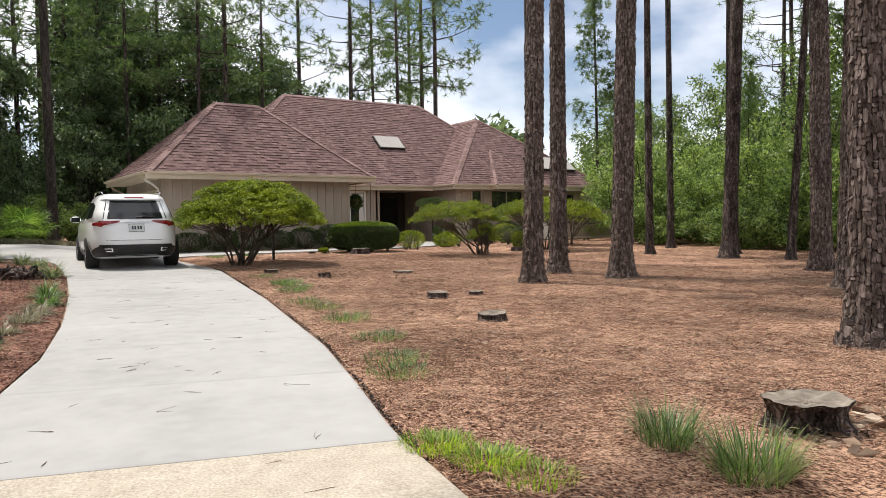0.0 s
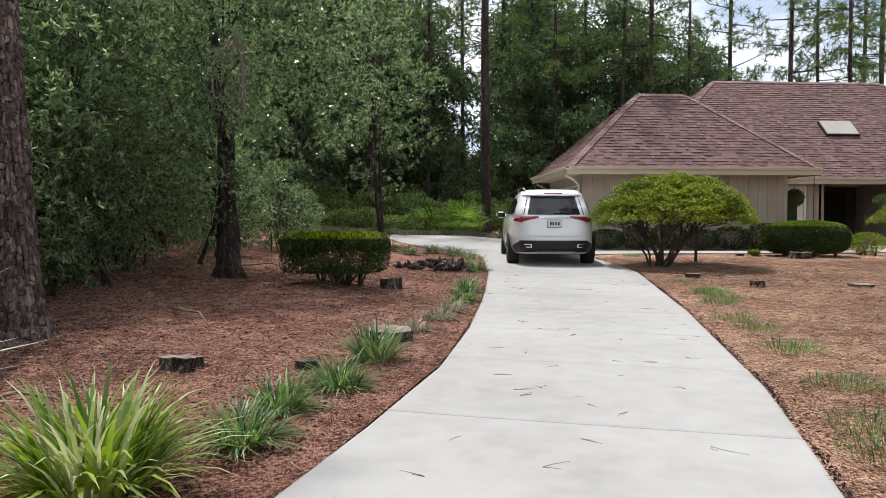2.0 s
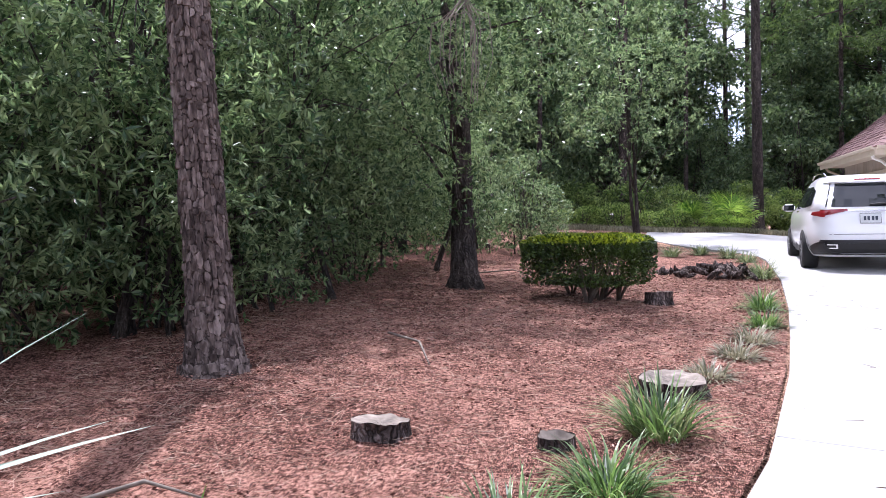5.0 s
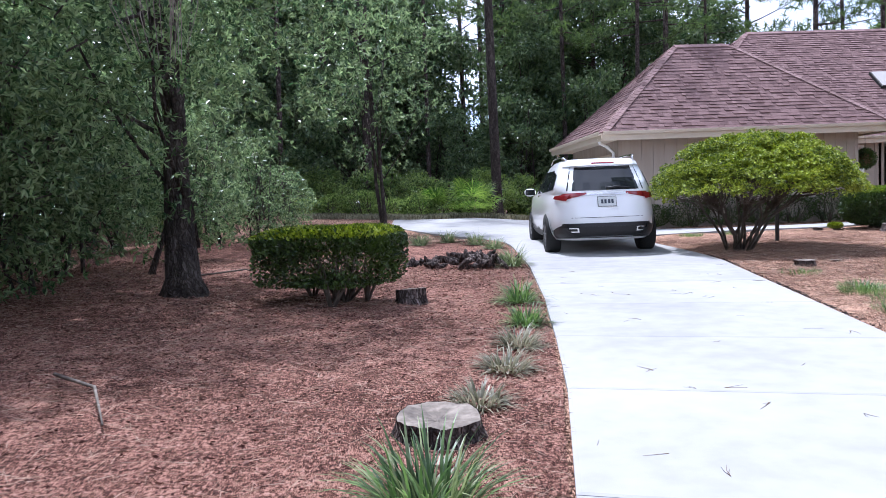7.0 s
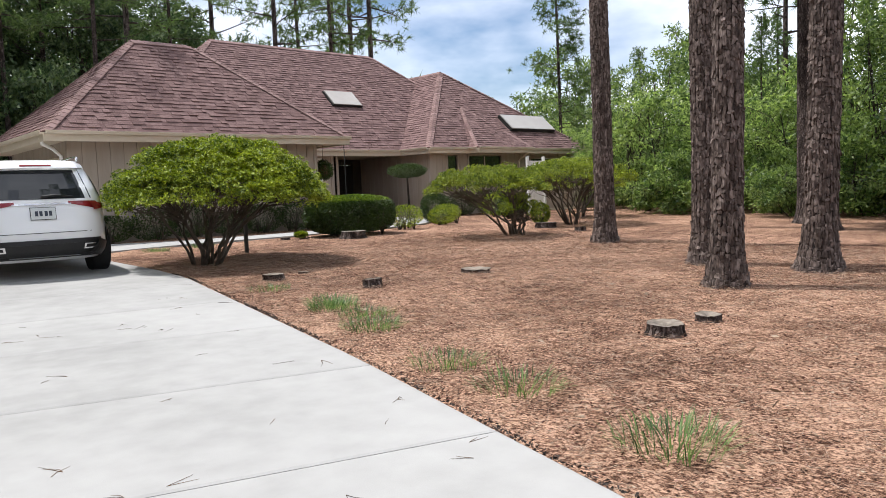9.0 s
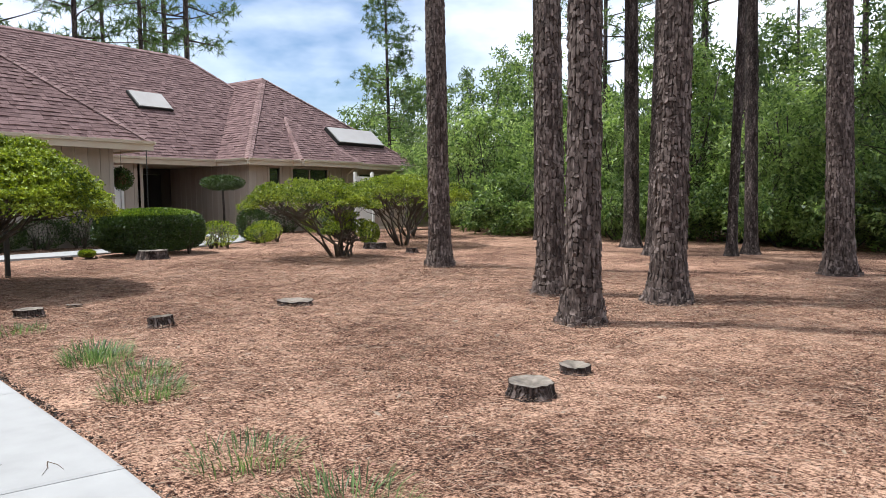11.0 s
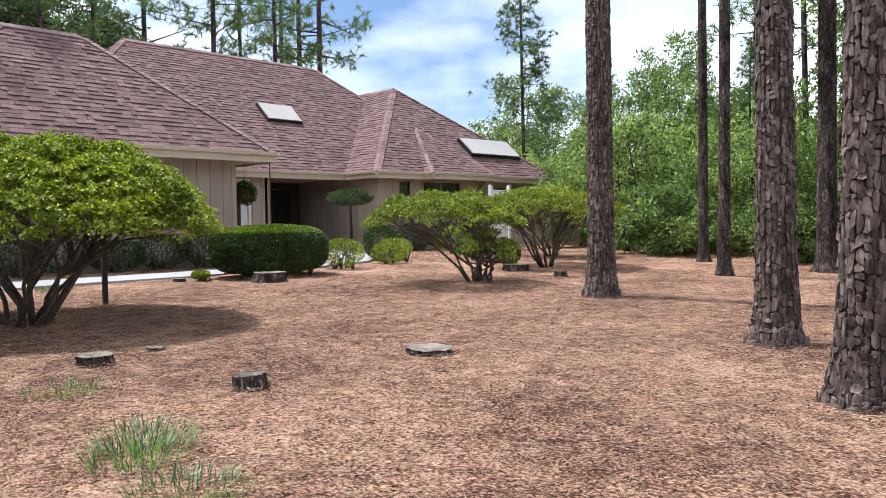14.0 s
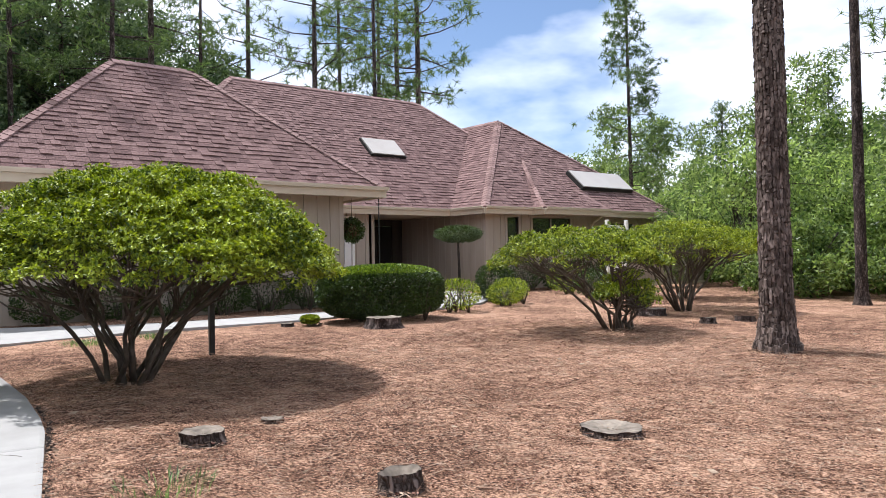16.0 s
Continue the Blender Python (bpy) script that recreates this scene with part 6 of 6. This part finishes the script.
def build_car(x, y, yaw):
    car = thing("car", *at(x, y, 0.012), yaw, label="white sport utility car parked on the concrete drive", category="car")
    N = 72
    vs, fs = [], []
    for z, a, b, w in LEVELS:
        for i in range(N):
            th = 2 * math.pi * i / N
            c, s = math.cos(th), math.sin(th)
            px = w * math.copysign(abs(c) ** (2 / POW), c)
            py = (a + b) / 2 + (b - a) / 2 * math.copysign(abs(s) ** (2 / POW), s)
            if s < 0:
                py += 0.10 * (abs(px) / w) ** 2 * abs(s)
            vs.append((px, py, z))
    for r in range(len(LEVELS) - 1):
        for i in range(N):
            p, q = r * N + i, r * N + (i + 1) % N
            fs.append((p, q, q + N, p + N))
    fs.append(tuple(range(N))[::-1])
    fs.append(tuple(range((len(LEVELS) - 1) * N, len(LEVELS) * N)))
    body = link("body", arrays(vs, fs, "body", True), M_CARPAINT, car)
    rear_panel("rear_window", [(-0.80, 1.13), (0.80, 1.13), (0.68, 1.55), (-0.68, 1.55)], M_CARGLASS, car, "dark tinted rear window", 0.008)
    tube_part("wiper", [(0.0, rear_y(0, 1.15) - 0.03, 1.16), (0.18, rear_y(0.2, 1.17) - 0.035, 1.18), (0.42, rear_y(0.42, 1.16) - 0.03, 1.155)], [0.02, 0.016, 0.008], M_BLACK, car)
    rear_panel("spoiler", [(-0.68, 1.575), (0.68, 1.575), (0.64, 1.665), (-0.64, 1.665)], M_CARPAINT, car, "", 0.09)
    rear_panel("brake_lamp", [(-0.2, 1.60), (0.2, 1.60), (0.2, 1.625), (-0.2, 1.625)], M_TAIL, car, "slim dark red high brake lamp", 0.095)
    for s in (-1, 1):
        rear_panel("tail_lamp", sorted_quad(s, 0.34, 0.945, 0.93, 1.095), M_TAIL, car, "red wedge-shaped tail lamp", 0.012)
        side_panel("tail_lamp", [(0.16, 0.96), (0.50, 1.0), (0.46, 1.05), (0.16, 1.075)], s, M_TAIL, car, "red wedge-shaped tail lamp", 0.010)
        rear_panel("air_slot", [(s * 0.90 - 0.02, 0.60), (s * 0.90 + 0.02, 0.60), (s * 0.905 + 0.015, 0.80), (s * 0.905 - 0.015, 0.80)], M_BLACK, car, "", 0.012, 3, 5)
        ex = rear_panel("exhaust_tip", [(s * 0.62 - 0.13, 0.405), (s * 0.62 + 0.13, 0.405), (s * 0.62 + 0.12, 0.485), (s * 0.62 - 0.12, 0.485)], M_CHROME, car, "chrome exhaust surround", 0.035, 6, 3)
        rear_panel("opening", [(s * 0.62 - 0.10, 0.425), (s * 0.62 + 0.10, 0.425), (s * 0.62 + 0.09, 0.465), (s * 0.62 - 0.09, 0.465)], M_BLACK, ex, "", 0.039, 6, 3)
        side_panel("quarter_window", [(0.62, 1.17), (1.05, 1.14), (0.98, 1.50), (0.74, 1.44)], s, M_CARGLASS, car, "", 0.007)
        side_panel("rear_side_window", [(1.10, 1.14), (1.98, 1.13), (1.98, 1.53), (1.04, 1.52)], s, M_CARGLASS, car, "", 0.007)
        side_panel("front_side_window", [(2.05, 1.13), (3.25, 1.12), (2.70, 1.52), (2.05, 1.53)], s, M_CARGLASS, car, "", 0.007)
        side_panel("sill_trim", [(1.5, 0.28), (3.5, 0.28), (3.5, 0.40), (1.5, 0.40)], s, M_BLACK, car, "", 0.010)
        tube_part("roof_rail", [(s * 0.60, 0.72, 1.69), (s * 0.63, 0.85, 1.745), (s * 0.655, 1.4, 1.775), (s * 0.655, 2.1, 1.775), (s * 0.64, 2.6, 1.70)], [0.016, 0.018, 0.018, 0.018, 0.014], M_CHROME, car, 8, "bright roof rail")
        bm = bmesh.new()
        bmesh.ops.create_uvsphere(bm, u_segments=14, v_segments=8, radius=1, matrix=Matrix.LocRotScale((s * 1.04, 3.28, 1.16), None, (0.13, 0.07, 0.085)))
        mr = part("mirror", bm, M_CARPAINT, car, "", "", True)
        part("mirror_glass", box(s * 1.04 - 0.10, 3.205, 1.10, s * 1.04 + 0.10, 3.222, 1.22, 0.005), M_CARGLASS, mr)
        for wy in (1.0, 3.98):
            # arch lip, tyre, rim
            av, af = [], []
            for i in range(25):
                th = math.pi * (i / 24) * 1.16 - math.pi * 0.08
                for rr in (0.375, 0.435):
                    yy, zz = wy + rr * math.cos(th), max(0.262, 0.37 + rr * math.sin(th))
                    av.append((s * (side_x(yy, zz) + 0.016), yy, zz))
            for i in range(24):
                af.append((2 * i, 2 * i + 1, 2 * i + 3, 2 * i + 2))
            n0 = len(av)
            av += [(p[0] - s * 0.06, p[1], p[2]) for p in av]
            af += [tuple(n0 + q for q in g) for g in af]
            link("wheel_arch", arrays(av, af, "arch"), M_CARPAINT, car)
            prof = [(0.22, 0.0), (0.30, -0.012), (0.345, 0.0), (0.368, 0.03), (0.372, 0.12), (0.368, 0.23), (0.34, 0.26)]
            wv, wf, K = [], [], 36
            for i in range(K):
                th = 2 * math.pi * i / K
                for rr, dx in prof:
                    wv.append((s * (0.985 - dx), wy + rr * math.cos(th), 0.372 + rr * math.sin(th)))
            k = len(prof)
            for i in range(K):
                for j in range(k - 1):
                    wf.append((i * k + j, i * k + j + 1, ((i + 1) % K) * k + j + 1, ((i + 1) % K) * k + j))
            wf.append(tuple(i * k for i in range(K)))
            wf.append(tuple(i * k + k - 1 for i in range(K))[::-1])
            wheel = link("wheel", arrays(wv, wf, "tyre", True), M_TYRE, car)
            bm = bmesh.new()
            for q in range(10):
                th = 2 * math.pi * q / 10
                bmesh.ops.create_cube(bm, size=1, matrix=Matrix.LocRotScale((s * 0.985, wy + 0.13 * math.cos(th), 0.372 + 0.13 * math.sin(th)), Euler((th, 0, 0)), (0.012, 0.22, 0.026)))
            part("rim", bm, M_RIM, wheel, "alloy spokes")
    low = [(-0.955, 0.30), (0.955, 0.30), (0.96, 0.50), (-0.96, 0.50)]
    for s in (-1, 1):
        side_panel("bumper_corner", [(0.10, 0.30), (0.60, 0.29), (0.50, 0.44), (0.10, 0.545)], s, M_BLACK, car, "black bumper corner", 0.012)
    bump = rear_panel("rear_bumper", low, M_BLACK, car, "black lower bumper", 0.02, 20, 4)
    rear_panel("bumper_lip", [(-0.955, 0.50), (0.955, 0.50), (0.93, 0.56), (-0.93, 0.56)], M_BLACK, bump, "", 0.016, 20, 2)
    rear_panel("trim_strip", [(-0.45, 0.315), (0.45, 0.315), (0.45, 0.33), (-0.45, 0.33)], M_CHROME, bump, "thin chrome strip", 0.026, 12, 2)
    rear_panel("tailgate_strip", [(-0.37, 1.05), (0.37, 1.05), (0.37, 1.068), (-0.37, 1.068)], M_CHROME, car, "thin chrome tailgate strip", 0.012, 10, 2)
    rear_panel("tailgate_seam", [(-0.62, 0.655), (0.62, 0.655), (0.62, 0.662), (-0.62, 0.662)], M_BLACK, car, "", 0.003, 12, 1)
    pl = rear_panel("number_plate", [(-0.155, 0.85), (0.155, 0.85), (0.155, 1.01), (-0.155, 1.01)], M_PLATE, car, "white number plate in a dark frame", 0.02, 4, 3)
    rear_panel("plate_frame", [(-0.162, 0.842), (0.162, 0.842), (0.162, 1.018), (-0.162, 1.018)], M_METAL, pl, "", 0.014, 4, 3)
    for i, xx in enumerate((-0.085, -0.03, 0.035, 0.09)):
        rear_panel("character_bar", [(xx - 0.019, 0.895), (xx + 0.019, 0.895), (xx + 0.019, 0.965), (xx - 0.019, 0.965)], M_INK, pl, "", 0.024, 2, 2)
    side_panel("windscreen_pillar", [(3.3, 1.14), (3.7, 1.14), (2.9, 1.5), (2.8, 1.5)], -1, M_CARPAINT, car, "", 0.004)
    return car


build_car(3.80, 17.60, -5.2)

# ---- small things by the house ----
ch = thing("rain_chain", 13.02, 23.66, 0.55, label="dark rain chain hanging from the garage eave corner", category="rain chain")
for i in range(26):
    v, f = tube([(0, 0, 0.02 + i * 0.088), (0, 0, 0.10 + i * 0.088)], [0.016, 0.012], 7)
    link("chain_link", arrays(v, f, "chain_link"), M_METAL, ch)

M_POT = material("terracotta_pot", [(0.16, 0.08, 0.05), (0.24, 0.12, 0.08)], 9, 0.85, 0.3)


def topiary(x, y):
    t = thing("topiary_tree", *at(x, y, 0.03), label="flat-headed standard shrub on a bare stem by the entry", category="potted tree")
    link("stem", arrays(*tube([(0, 0, 0.0), (0.02, 0.01, 0.7), (-0.02, 0, 1.45)], [0.045, 0.035, 0.03], 8), "stem", True), M_BARK_DARK, t)
    rng = np.random.default_rng(88)
    d = rng.normal(size=(5200, 3))
    d /= np.linalg.norm(d, axis=1, keepdims=True)
    p = d * rng.uniform(0.6, 1.05, 5200)[:, None] * np.array([0.72, 0.6, 0.24]) + np.array([0, 0, 1.62])
    v, f = leaf_quads(p, d + rng.normal(size=d.shape) * 0.5, 0.06, 0.03, rng)
    link("head", arrays(v, f, "head"), M_HEDGE, t)


topiary(17.4, 26.3)


def hanging_basket(x, y, z):
    t = thing("hanging_basket", x, y, z, label="hanging basket of dark trailing foliage under the eave", category="planter")
    link("chain", arrays(*tube([(0, 0, 0.2), (0, 0, 2.84 - z)], [0.006, 0.006], 5), "chain"), M_METAL, t)
    bm = bmesh.new()
    bmesh.ops.create_uvsphere(bm, u_segments=16, v_segments=8, radius=0.18)
    part("bowl", bm, M_POT, t, "", "", True)
    rng = np.random.default_rng(91)
    d = rng.normal(size=(2200, 3))
    d /= np.linalg.norm(d, axis=1, keepdims=True)
    p = d * rng.uniform(0.5, 1.0, 2200)[:, None] * 0.3 + np.array([0, 0, 0.02])
    v, f = leaf_quads(p, d + rng.normal(size=d.shape) * 0.5, 0.06, 0.03, rng)
    link("foliage", arrays(v, f, "foliage"), M_HEDGE, t)


hanging_basket(12.92, 24.6, 2.1)


def gate_screen(x, y):
    t = thing("garden_gate", *at(x, y), 0, label="white-painted boarded gate panel beside the wing", category="gate")
    for i in range(5):
        part("slat", box(0.03 + i * 0.155, -0.015, 0.1, 0.03 + i * 0.155 + 0.145, 0.015, 1.9, 0.004), M_WHITE, t)
    for px in (-0.06, 0.82):
        part("post", box(px, -0.05, -0.1, px + 0.09, 0.05, 2.05, 0.006), M_WHITE, t)
    part("rail", box(0.03, 0.016, 0.3, 0.82, 0.05, 0.4), M_WHITE, t)
    part("rail", box(0.03, 0.016, 1.6, 0.82, 0.05, 1.7), M_WHITE, t)


gate_screen(21.45, 24.4)
fence = thing("board_fence", *at(22.42, 24.4), label="low taupe board fence with a pale bottom rail beside the wing", category="fence")
for i in range(26):
    part("slat", box(i * 0.15, -0.012, 0.16, i * 0.15 + 0.142, 0.012, 1.35, 0.003), M_SIDING, fence)
for px in (0.0, 1.9, 3.8):
    part("post", box(px, 0.015, -0.1, px + 0.09, 0.1, 1.42, 0.006), M_SIDING, fence)
part("rail", box(0.0, -0.03, 0.08, 3.9, -0.013, 0.16), M_TRIM, fence, "pale bottom rail")
dn = under(link("downspout", arrays(*tube([(24.15, 26.75, 2.82), (24.2, 27.2, 2.6), (24.2, 27.32, 2.5), (24.2, 27.32, 0.45)], [0.04, 0.04, 0.04, 0.04], 8), "downspout", True), M_TRIM, None, "cream downspout"))
dn = under(link("downspout", arrays(*tube([(5.5, 29.4, 2.85), (5.55, 29.3, 2.72), (5.93, 29.0, 2.5), (5.93, 29.0, 0.5)], [0.04, 0.04, 0.04, 0.04], 8), "downspout", True), M_TRIM, None, "cream downspout"))

dn = under(link("downspout", arrays(*tube([(5.42, 23.95, 2.86), (5.46, 24.0, 2.74), (5.70, 24.2, 2.66), (5.90, 24.32, 2.5), (5.93, 24.32, 0.5)], [0.04] * 5, 8), "downspout", True), M_WHITE, None, "white downspout bent round the eave corner"))


pt = thing("short_post", *at(7.45, 18.85), label="short dark post beside the azalea", category="post")
part("post", box(-0.03, -0.03, -0.1, 0.03, 0.03, 0.85, 0.006), M_METAL, pt)
